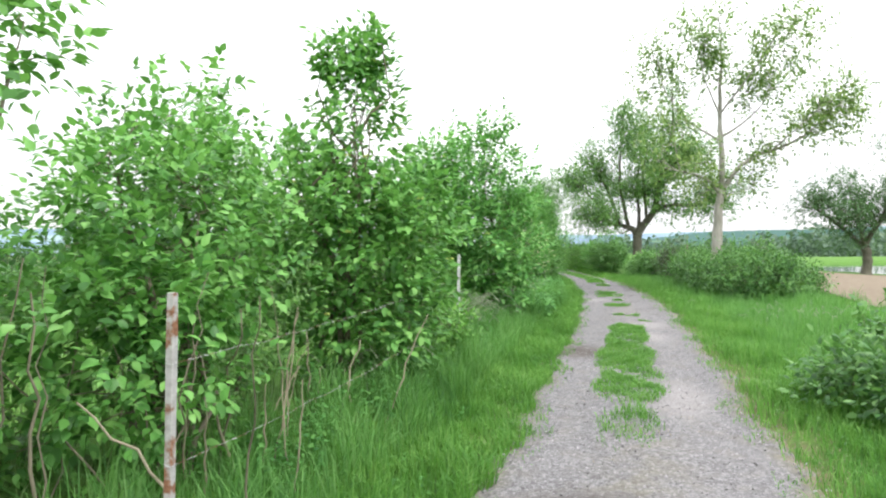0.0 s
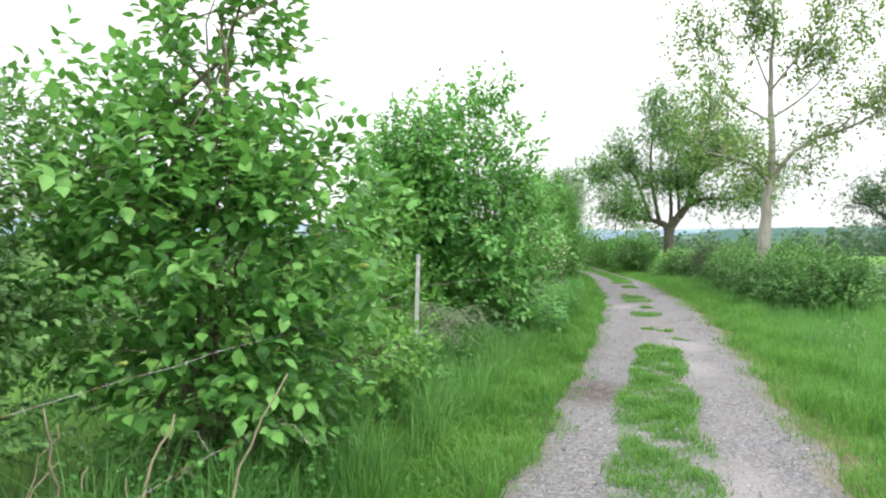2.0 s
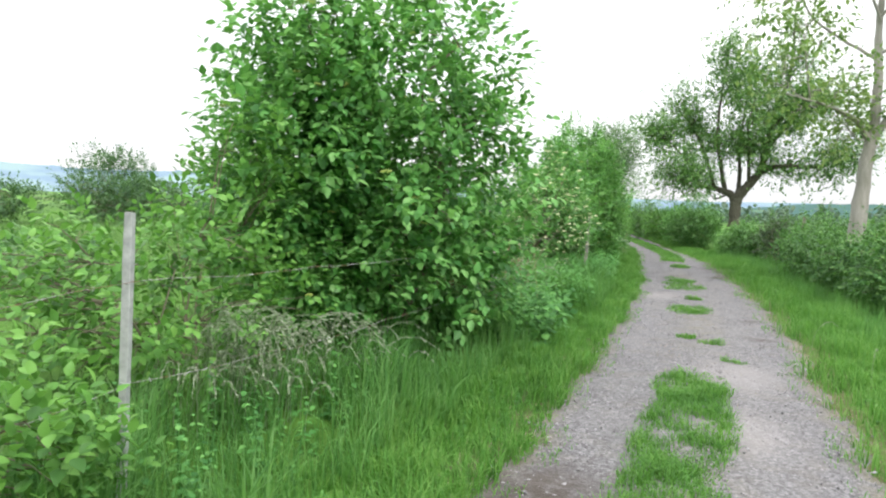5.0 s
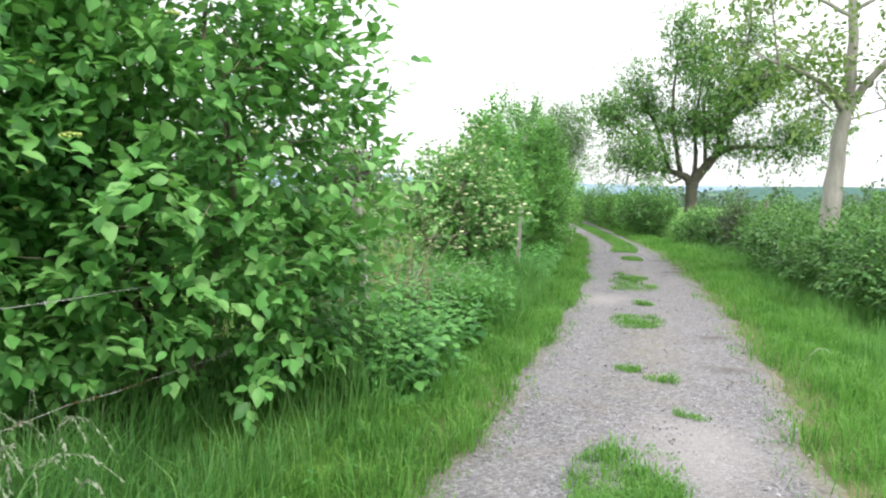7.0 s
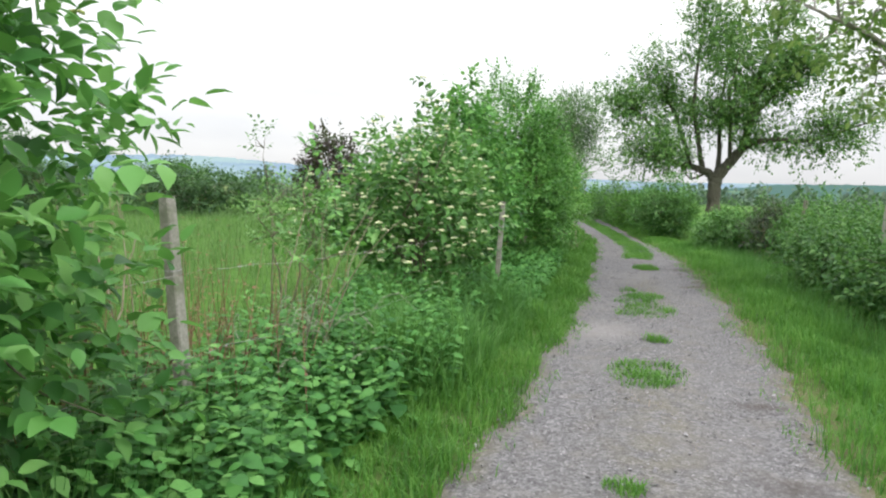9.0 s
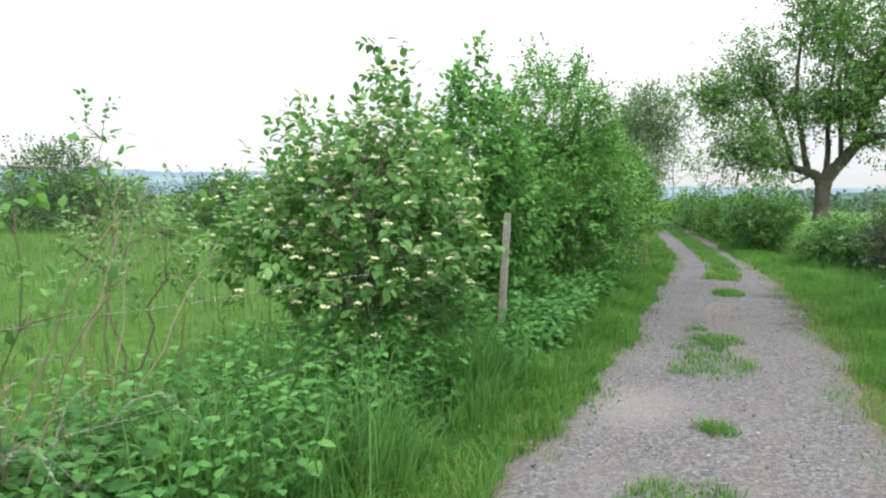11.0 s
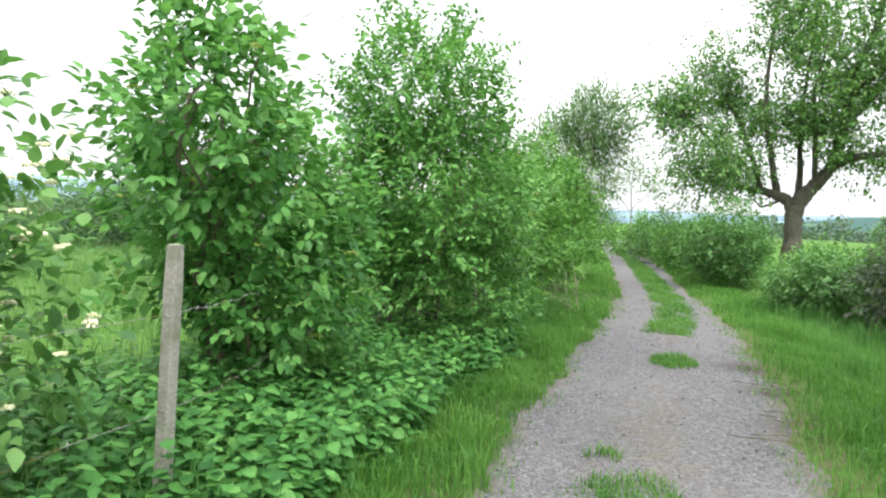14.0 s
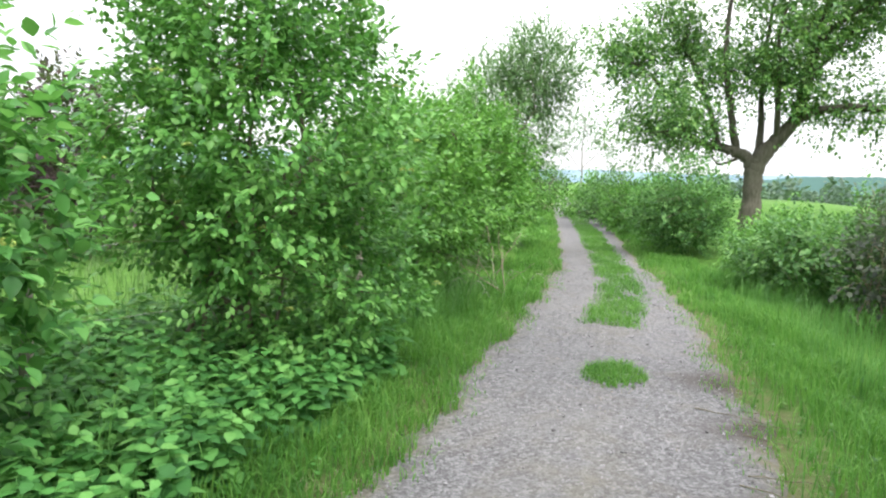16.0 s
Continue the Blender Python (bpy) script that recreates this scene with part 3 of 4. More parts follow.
shrub("dogwood_shrub", -2.15, 4.8, [(0, 0, 1.35, 0.98, 1.0, 0.8), (-0.15, -0.1, 1.95, 0.64, 0.66, 0.5), (0.05, 0.1, 2.6, 0.4, 0.42, 1.0), (0.1, 0.1, 0.65, 0.7, 0.8, 0.5), (-0.85, 0.1, 2.0, 0.5, 0.5, 0.7), (0.75, 0.1, 1.75, 0.36, 0.45, 0.35)], 2600, 0.108, M_ELDER, "tall leafy dogwood shrub with budding flower heads", 14, stems=8, per=6, loose=300, near=(0.6, 2), blossom=M_BUD, blooms=60, shoots=16)
shrub("dogwood_shrub", -2.55, 11.7, [(0, 0, 1.5, 1.4, 1.45, 1.2), (0.1, -0.1, 2.5, 1.3, 1.25, 1.05), (0.12, 0, 0.8, 1.2, 1.3, 0.72), (-0.9, -0.5, 1.2, 0.9, 0.9, 0.9), (-0.9, -0.2, 2.1, 0.95, 0.9, 0.9), (-0.4, -1.15, 1.9, 0.75, 0.7, 1.0), (-0.45, -1.0, 2.75, 0.65, 0.65, 0.7), (-0.4, -1.05, 0.85, 0.7, 0.6, 0.55)], 7300, 0.106, M_DOG, "large dense dark-green dogwood bush by the track", 15, stems=9, per=6, loose=300, near=(0.8, 7), blossom=M_BUD, blooms=140, shoots=16, rough=0.35, hollow=0.35)
shrub("flowering_dogwood", -2.65, 18.35, [(0, 0, 1.3, 0.85, 0.85, 0.6), (-0.05, -0.1, 1.75, 0.6, 0.6, 0.4), (0.15, 0.35, 1.0, 0.6, 0.6, 0.45), (-0.75, -0.1, 1.2, 0.6, 0.6, 0.4), (-1.0, -0.2, 0.9, 0.5, 0.5, 0.3), (0.05, -0.25, 0.75, 0.6, 0.6, 0.4), (-0.15, 0.9, 1.6, 0.52, 0.6, 0.5), (-0.1, 0.8, 1.1, 0.5, 0.55, 0.45), (0.08, 1.15, 0.9, 0.3, 0.4, 0.4)], 2000, 0.097, M_FLOWERING, "dogwood bush covered in flat cream flower heads", 16, stems=8, per=6, loose=300, near=(0.7, 13), blossom=M_BLOSSOM, blooms=560, shoots=4)
shrub("dogwood_shrub", -3.4, 21.9, [(0, 0, 1.5, 0.8, 0.85, 0.9), (0.3, -0.65, 2.05, 0.55, 0.55, 0.65), (0.15, 0.2, 1.0, 0.75, 0.75, 0.75)], 2300, 0.103, M_DOG, "leafy dogwood grown round a concrete fence post", 17, stems=7, per=6, loose=250, near=(0.5, 17), blossom=M_BUD, blooms=60, shoots=8)
shrub("privet_bush", -3.3, 24.7, [(0.05, 0.1, 1.8, 1.12, 1.1, 1.1), (-0.05, 0.05, 2.75, 0.98, 0.95, 0.75), (0.3, 0.35, 0.8, 0.8, 0.85, 0.7), (-0.6, -0.1, 1.5, 0.7, 0.7, 0.7)], 8000, 0.074, M_ELDER, "tall bushy green shrub with small leaves", 18, stems=8, per=7, shape=FAST, blossom=M_BUD, blooms=60, shoots=18, loose=200, near=(0.2, 20))
shrub("hazel_bush", -3.9, 28.3, [(0, 0, 1.2, 1.1, 1.3, 0.9), (-0.2, 0.5, 1.8, 0.9, 1.0, 0.6)], 4600, 0.095, M_BRIGHT, "light green rounded bush beside the track", 19, stems=6, shape=FAR, shoots=6)
shrub("hazel_bush", -4.5, 32.0, [(0, 0, 1.4, 1.2, 1.6, 1.1), (0, 0.2, 2.0, 1.0, 1.2, 0.8)], 4600, 0.098, M_BRIGHT, "fresh light green bush in the hedge row", 20, stems=6, shape=FAR, shoots=5)
shrub("hazel_bush", -5.2, 36.0, [(0, 0, 1.2, 1.3, 1.9, 1.0)], 3400, 0.09, M_BRIGHT, "light green bush further along the hedge", 21, stems=5, shape=FAR)
shrub("willow_tree", -5.3, 36.5, [(0.2, 0, 3.1, 1.3, 1.2, 1.3), (0.9, 0.2, 3.9, 1.0, 0.9, 0.8)], 3800, 0.17, M_WILLOW, "slender willow with silvery windblown foliage", 22, stems=6, per=6, shape=SLIM, category="tree", shoots=14, hollow=0.3, stem_r=0.035)
shrub("round_bush", -9.2, 56, [(0, 0, 1.3, 1.6, 1.6, 1.2)], 700, 0.11, M_BRAMBLE, "dark round bush where the track bends away", 23, shape=FAR)
shrub("hazel_bush", -8.3, 47, [(0, 0, 1.0, 1.5, 2.5, 0.9)], 800, 0.09, M_BRIGHT, "pale green bush on the far bend", 24, shape=FAR)

# brambles and hedge on the valley side
for q, (x, y, rx, ry, h, c, mat, s) in enumerate((
        (3.0, 4.9, 0.65, 1.2, 0.5, 700, M_BRAMBLE, 0.065), (4.3, 8.0, 0.8, 1.0, 0.4, 400, M_BRAMBLE, 0.065),
        (3.75, 18.6, 1.15, 1.5, 1.2, 1500, M_BRAMBLE, 0.062), (3.35, 20.9, 1.2, 1.5, 1.2, 1600, M_BRAMBLE, 0.06), (5.2, 21.2, 0.9, 1.5, 0.75, 600, M_BRAMBLE, 0.07),
        (2.75, 23.6, 1.1, 1.4, 1.1, 1500, M_BRAMBLE, 0.06), (3.0, 26.4, 1.0, 1.4, 1.1, 1000, M_BRAMBLE, 0.06), (2.75, 29.0, 0.9, 1.3, 1.2, 1000, M_BRAMBLE, 0.06),
        (1.35, 32.4, 1.25, 1.8, 1.12, 1900, M_BRAMBLE, 0.062), (2.9, 31.6, 1.2, 1.6, 1.25, 1000, M_BRAMBLE, 0.065), (0.85, 35.2, 0.95, 1.3, 0.9, 1000, M_BRIGHT, 0.062),
        (-1.15, 38.0, 1.15, 1.8, 1.75, 1800, M_BRAMBLE, 0.065), (-1.5, 41.0, 1.3, 1.7, 1.75, 1300, M_DOG, 0.07),
        (-2.8, 44.5, 1.4, 2.0, 1.6, 1000, M_BRIGHT, 0.08), (-4.3, 48.5, 1.4, 2.2, 1.6, 900, M_BRAMBLE, 0.09),
        (-6.0, 53, 1.5, 2.5, 1.5, 800, M_BRIGHT, 0.1), (3.0, 38.0, 1.6, 1.8, 1.0, 800, M_BRAMBLE, 0.08), (5.0, 33, 2.0, 2.5, 1.3, 800, M_BRAMBLE, 0.085))):
    mr = np.random.default_rng(600 + q)
    mounds = [(0, 0, h * 0.5, rx * 0.75, ry * 0.75, h * 0.52)]
    for w in range(6):
        a = w * 1.05 + mr.uniform(-0.3, 0.3)
        mounds.append((math.cos(a) * rx * 0.62, math.sin(a) * ry * 0.62, h * mr.uniform(0.3, 0.68), rx * mr.uniform(0.3, 0.48), ry * mr.uniform(0.3, 0.45), h * mr.uniform(0.28, 0.42)))
    shrub("bramble_bush", x, y, mounds, int(c * 1.75), s * 1.5, mat, "low arching bramble bush on the grass verge", 40 + q, stems=5, shape=FAST if y < 25 else FAR, shoots=6, rough=0.7, hollow=0.45, group="brambles along the track", stem_r=0.012, loose=150 if q == 0 else 0, near=(1, 2))

shrub("dark_bush", 1.75, 30.0, [(0, 0, 0.75, 0.5, 0.6, 0.65), (0.25, 0.3, 0.95, 0.4, 0.5, 0.5)], 700, 0.085, M_DARK, "dark bronze bush with dead twigs among the brambles", 97, stems=8, shape=FAST, rough=0.7, hollow=0.3, stem_r=0.014, bark=M_TWIG)

# bushes across the meadow and round the pond
for q, (x, y, r, h, c) in enumerate((0.7 + (x - 0.7) * 1.4, 12.7 + (y - 12.7) * 1.4, r * 1.2, h * 0.72, c) if x < -11 and y > 14 else (x, y, r, h * 0.56, c) for x, y, r, h, c in ((-20, 27, 2.6, 3.2, 700), (-15.5, 30, 2.4, 2.7, 700), (-24, 24, 2.5, 3.0, 600), (-11.5, 33, 2.2, 2.6, 600), (-28, 19, 3, 3.0, 500), (-18, 15, 1.6, 1.8, 400),
                                     (-13, 40, 2.6, 2.7, 500), (-30, 36, 3.5, 3.8, 500), (-38, 28, 4, 4, 500), (-9.5, 13, 1.1, 1.3, 400), (-8, 8.5, 1.2, 1.5, 500), (-12, 4.5, 1.5, 1.7, 400), (-13, 10, 1.6, 1.9, 400), (-22, 46, 3, 3, 500), (-22.4, 27.9, 2.0, 5.4, 700), (-17.2, 30.6, 1.8, 3.3, 600))):
    shrub("meadow_bush", x, y, [(0, 0, h * 0.5, r, r * 0.9, h * 0.5), (r * 0.4, 0.2, h * 0.62, r * 0.6, r * 0.6, h * 0.36)], int(c * 3.2), 0.17 if r > 2 else 0.09, M_EDGE if r > 1.8 else M_BRAMBLE, "dark green bush at the edge of the meadow", 70 + q, stems=4, shape=FAR, per=5, rough=0.5, group="bushes round the meadow")

shrub("purple_bush", -9.8, 28.5, [(0, 0, 1.5, 0.8, 0.8, 1.3)], 1500, 0.13, M_PURPLE, "dark purple-leaved bush in the meadow", 90, stems=3, shape=FAR)
shrub("young_fruit_tree", -3.35, 16.6, [(0, 0, 1.2, 0.5, 0.45, 0.4), (-0.3, 0, 1.7, 0.15, 0.15, 0.4)], 300, 0.05, M_GREY, "small young fruit tree behind the fence", 91, stems=3, shape=FAST, category="tree", hollow=0.2, stem_r=0.009)
shrub("young_fruit_tree", -1.95, 15.0, [(0, 0, 1.15, 0.35, 0.35, 0.5), (0.0, 0.05, 1.7, 0.2, 0.2, 0.3)], 50, 0.07, M_ELDER, "thin leafy sapling rising from tall herbs", 92, stems=2, shape=FAST, category="tree", hollow=0.2, stem_r=0.005)

shrub("sapling_thicket", -2.1, -0.5, [(0, 0, 1.3, 0.5, 0.6, 0.8), (0.25, 0.3, 2.35, 0.45, 0.45, 0.45)], 1000, 0.085, M_ELDER, "leafy sapling at the start of the hedge", 93, stems=5, shape=FAST)

shrub("young_dogwood", -1.95, 6.4, [(0, 0, 0.45, 0.6, 0.75, 0.4), (0.2, 0.4, 0.3, 0.4, 0.5, 0.3)], 700, 0.075, M_BRIGHT, "low yellow-green young dogwood in the long grass", 94, stems=5, shoots=5, stem_r=0.008)
shrub("young_dogwood", -2.9, 8.9, [(0, 0, 0.7, 0.9, 1.0, 0.6), (-0.8, -0.3, 0.6, 0.8, 0.9, 0.5), (-0.1, 0.7, 1.25, 0.45, 0.5, 0.5)], 1300, 0.085, M_BRIGHT, "fresh green young shrub behind the fence", 95, stems=5, shape=FAST, shoots=6, stem_r=0.01)


# ---------- trees ----------
def tree(name, x, y, limbs, bark, leaf_mat, label, seed, leaf, shape, clump, reach, spread_n, twig_r=0.03, floor=0.0, bare=0.0, rise=0.35, gnarl=0.03, lift=0.0, scatter=2.8):
    """limbs: polylines with a start and an end radius; side branches and leafy twigs grow from their outer parts."""
    rng = np.random.default_rng(seed)
    top = new(name)
    top.location = (x, y, float(land(x, y)) - 0.05)
    heads, small = [], []
    for q, (pts, r0, r1, sub) in enumerate(limbs):
        p = np.array(pts, float)
        p[:, 2] += lift * (p[:, 2] > 1.5)
        t = np.linspace(0, 1, len(p))
        tt = np.linspace(0, 1, 6 * len(p))
        line = np.stack([np.interp(tt, t, p[:, i]) for i in range(3)], -1)
        for _ in range(2):
            line[1:-1] = (line[:-2] + line[1:-1] * 2 + line[2:]) / 4
        line[1:-1] += rng.normal(0, gnarl * (0.5 + 3 * r0), (len(line) - 2, 3))
        line[1:-1] = (line[:-2] + line[1:-1] * 2 + line[2:]) / 4
        rad = r0 + (r1 - r0) * tt
        if q == 0:
            rad = rad * (1 + 0.45 * np.exp(-tt * 9))
        rad = rad * (1 + rng.normal(0, 0.05, len(rad)))
        child("trunk" if q == 0 else "limb", np_mesh("limb", *tube(line, rad, 12 if r0 > 0.1 else 7), bark, True), top)
        d0 = np.gradient(line, axis=0)
        for _ in range(sub):
            u = rng.uniform(bare if q else 0.75, 1.0)
            i = int(u * (len(line) - 1))
            a = line[i]
            way = unit(unit(d0[i]) * 0.5 + unit(rng.normal(0, 1, 3)) * 1.0 + np.array([0, 0, rise]))
            ln = rng.uniform(0.5, 1.0) * reach
            b = a + way * ln
            br = bent(a, b, rng, 7, 0.5, 0.05)
            small.append(tube(br, np.linspace(max(rad[i] * 0.4, 0.012), 0.008, 7), 5))
            for _ in range(spread_n):
                i2 = rng.integers(2, 7)
                w2 = unit(way * 0.6 + unit(rng.normal(0, 1, 3)) + np.array([0, 0, rise * 0.6]))
                c = br[i2] + w2 * rng.uniform(0.3, 0.7) * reach * 0.6
                tw = bent(br[i2], c, rng, 5, 0.5)
                small.append(tube(tw, np.linspace(0.010, 0.004, 5), 4))
                heads.append(np.column_stack([tw[2:], np.tile(w2, (3, 1))]))
            heads.append(np.column_stack([br[4:], np.tile(way, (3, 1))]))
    child("twigwork", np_mesh("twigwork", *joined(small), bark, True), top, kind="stuff")
    H = np.vstack(heads)
    H = H[H[:, 2] > floor]
    pos = np.repeat(H[:, :3], clump, 0) + rng.normal(0, leaf * scatter, (len(H) * clump, 3))
    way = unit(np.repeat(H[:, 3:], clump, 0) + rng.normal(0, 0.6, (len(H) * clump, 3)))
    P, R, S = sprigs(pos, way, rng, leaf, 1.0, 5, shape, 0.55, 0.3)
    child("foliage", np_mesh("foliage", *strewn(shape[0], shape[1], P, R, np.repeat(S[:, None], 3, 1)), leaf_mat), top, kind="stuff")
    return tagged(top, label, "tree")


tree("pear_tree", 0.37, 44.0, [
    ([(0, 0, -0.1), (0.03, 0, 1.0), (0.0, 0, 1.7), (0.08, 0, 2.2)], 0.33, 0.24, 0),
    ([(0.05, 0, 1.8), (0.22, 0.02, 2.3), (0.6, 0.1, 2.7), (1.1, 0.1, 3.45), (1.3, 0.15, 4.45), (1.48, 0.1, 5.6), (1.7, 0, 6.7), (2.1, 0.1, 7.8), (2.25, 0.1, 9.0), (2.2, 0.2, 11.0)], 0.27, 0.04, 18),
    ([(1.05, 0.1, 3.35), (1.7, -0.1, 3.65), (2.5, -0.3, 3.7), (3.5, -0.3, 3.6), (4.6, 0.1, 4.0), (5.7, 0, 4.4)], 0.15, 0.025, 15),
    ([(0, 0, 1.85), (-0.2, -0.02, 2.25), (-0.55, -0.1, 2.4), (-1.0, -0.1, 2.5), (-1.9, 0.1, 2.8), (-2.7, 0.2, 3.0), (-3.5, 0, 3.3)], 0.22, 0.025, 11),
    ([(0.05, 0.05, 2.1), (0.14, 0.3, 2.9), (0.08, 0.5, 3.9), (0.1, 0.6, 5.6), (0.3, 0.4, 7.4), (0.4, 0.3, 8.9)], 0.12, 0.022, 12),
    ([(-0.5, 0, 2.35), (-0.65, -0.3, 3.1), (-0.82, -0.5, 4.1), (-1.0, -0.6, 5.2), (-0.93, -0.5, 7.2), (-0.8, -0.4, 8.4), (-0.7, -0.3, 9.6)], 0.125, 0.02, 14),
    ([(-1.0, -0.1, 2.5), (-1.4, 0.3, 3.8), (-1.9, 0.6, 5.0), (-2.5, 0.7, 6.0), (-2.9, 0.6, 7.0)], 0.1, 0.02, 12),
    ([(-1.9, 0.1, 2.8), (-2.4, -0.2, 3.9), (-3.4, -0.4, 5.0), (-4.4, -0.2, 5.2)], 0.09, 0.02, 12),
    ([(0.6, 0.1, 2.7), (0.5, -0.8, 4.2), (0.4, -1.6, 5.6), (0.7, -2.0, 7.0)], 0.1, 0.02, 9),
    ([(1.35, 0.1, 4.6), (2.3, 0.8, 5.8), (3.0, 1.2, 7.0)], 0.09, 0.02, 9),
    ([(1.5, 0.2, 5.8), (2.6, -0.7, 6.4), (3.7, -0.9, 6.6)], 0.07, 0.016, 9),
    ([(-0.8, -0.1, 2.45), (-1.4, -1.0, 2.6), (-2.2, -1.6, 2.9), (-2.9, -1.8, 2.8)], 0.06, 0.016, 6),
    ([(-0.3, 0, 2.3), (-0.7, -0.2, 2.05), (-1.0, -0.2, 1.98), (-1.25, -0.2, 2.25)], 0.06, 0.02, 0),
], M_BARK, M_PEAR, "old gnarled pear tree with a dark forked trunk", 101, 0.145, FAR, 5, 1.1, 5, bare=0.28, gnarl=0.018, floor=2.9, lift=0.32)

tree("walnut_tree", 3.1, 22.9, [
    ([(-0.02, 0, -0.1), (0.0, 0, 1.3), (0.1, 0, 2.5), (0.2, 0, 3.4), (0.24, 0, 4.2), (0.2, 0.1, 5.5), (0.2, 0.2, 6.6), (0.28, 0.1, 7.7), (0.27, 0.1, 8.7)], 0.175, 0.02, 5),
    ([(0.18, 0, 3.2), (0.45, -0.05, 3.75), (0.85, -0.1, 4.2), (1.3, 0.05, 4.5), (1.8, 0, 4.6), (2.7, 0.1, 5.0), (3.5, 0.2, 5.7), (4.5, 0.1, 6.4)], 0.085, 0.012, 13),
    ([(0.12, 0, 3.3), (-0.2, -0.5, 3.65), (-0.65, -1.2, 3.8), (-1.2, -2.1, 3.85), (-1.65, -2.8, 3.9)], 0.07, 0.012, 5),
    ([(-1.2, -2.1, 3.85), (-1.3, -2.3, 4.4), (-1.4, -2.4, 5.1)], 0.022, 0.008, 4),
    ([(0.2, 0.05, 5.0), (-0.5, 0.2, 5.5), (-1.1, 0.3, 6.0), (-1.6, 0.3, 7.0), (-1.8, 0.2, 7.9)], 0.04, 0.01, 10),
    ([(0.2, 0.05, 5.1), (0.95, 0.4, 5.6), (1.6, 0.7, 6.2), (2.0, 0.8, 7.5)], 0.042, 0.01, 11),
    ([(0.2, 0, 5.8), (-0.3, -0.5, 6.9), (-0.6, -0.7, 8.1)], 0.034, 0.008, 9),
    ([(0.2, 0, 5.9), (0.9, -0.5, 6.8), (1.6, -0.8, 7.7), (2.2, -0.7, 8.0)], 0.036, 0.008, 10),
    ([(1.7, 0, 4.55), (2.5, -0.7, 5.3), (3.3, -0.9, 5.9)], 0.028, 0.007, 8),
    ([(0.1, 0, 3.3), (-0.1, -0.25, 3.25), (-0.4, -0.4, 3.6)], 0.025, 0.007, 5),
    ([(0.22, 0, 3.1), (0.7, 0.3, 3.3), (1.3, 0.4, 3.45)], 0.02, 0.006, 3),
], M_PALE, M_WALNUT, "tall walnut tree with a pale trunk and sparse leaves", 102, 0.14, FAR, 2, 1.0, 4, bare=0.52, gnarl=0.015, scatter=2.0)

tree("pondside_tree", 14.0, 47.5, [
    ([(0, 0, -0.1), (0.1, 0, 1.2), (-0.1, 0, 2.0)], 0.3, 0.25, 0),
    ([(0, 0, 1.6), (-1.4, 0.3, 3.2), (-2.6, 0.4, 4.2), (-3.6, 0, 4.4)], 0.16, 0.03, 12),
    ([(0, 0, 1.9), (-0.3, 0.5, 3.6), (-0.8, 0.6, 5.6)], 0.15, 0.03, 12),
    ([(0, 0, 1.9), (1.0, -0.3, 3.8), (1.6, -0.2, 6.0), (2.2, 0, 7.8)], 0.16, 0.03, 14),
    ([(0.4, 0, 2.8), (2.0, 0.4, 4.4), (3.5, 0.3, 5.6)], 0.12, 0.03, 12),
    ([(0, 0, 1.7), (-0.6, -1.0, 3.0), (-1.0, -1.8, 4.4)], 0.12, 0.03, 10),
], M_BARK, M_EDGE, "dark broad tree standing at the pond", 103, 0.15, FAR, 5, 1.4, 4, bare=0.25)

tree("thin_sapling", -7.2, 55, [
    ([(0, 0, -0.1), (0.05, 0, 1.8), (0.0, 0, 3.4), (0.1, 0, 4.6)], 0.05, 0.015, 8),
    ([(0, 0, 2.2), (-0.8, 0.1, 3.3), (-1.2, 0, 4.0)], 0.02, 0.008, 5),
    ([(0, 0, 2.3), (0.8, 0.1, 3.2), (1.3, 0, 3.8)], 0.02, 0.008, 5),
], M_PALE, M_WILLOW, "thin young tree with sparse foliage", 104, 0.13, FAR, 2, 0.7, 2, bare=0.4)

# ---------- distant woods ----------
rng = np.random.default_rng(200)
P, S = [], []
for (x0, x1, y0, y1, n, h) in ((30, 170, 170, 230, 110, 9.5), (60, 260, 300, 420, 150, 13), (-10, 60, 190, 240, 55, 9), (-90, -35, 125, 190, 80, 6), (-190, -90, 150, 280, 110, 7), (-260, -120, 320, 430, 110, 9), (-60, 40, 330, 420, 90, 9), (120, 330, 520, 640, 130, 11), (40, 62, 92, 100, 12, 3.2)):
    cx, cy = rng.uniform(x0, x1, n), rng.uniform(y0, y1, n)
    hh = h * rng.uniform(0.6, 1.2, n)
    m = 100
    d = unit(rng.normal(0, 1, (n, m, 3)))
    rr = rng.uniform(0.6, 1.0, (n, m, 1))
    q = np.stack([cx, cy, land(cx, cy) + hh * 0.5], -1)[:, None] + d * rr * np.stack([hh * 0.42, hh * 0.42, hh * 0.52], -1)[:, None]
    P.append(q.reshape(-1, 3))
    S.append(np.repeat(hh * 0.15, m))
P, S = np.concatenate(P), np.concatenate(S) * rng.uniform(0.6, 1.3, sum(len(p) for p in P))
v, f = strewn(FAR_V * np.array([1.3, 1, 1]), FAR_F, P, frames_of(rng.normal(0, 1, P.shape), rng.normal(0, 1, P.shape) + np.array([0, 0, 1.0])), np.repeat(S[:, None], 3, 1))
tagged(new("distant_wood", np_mesh("distant_wood", v, f, M_FARWOOD)), "distant green woods across the valley", "woods", kind="stuff")


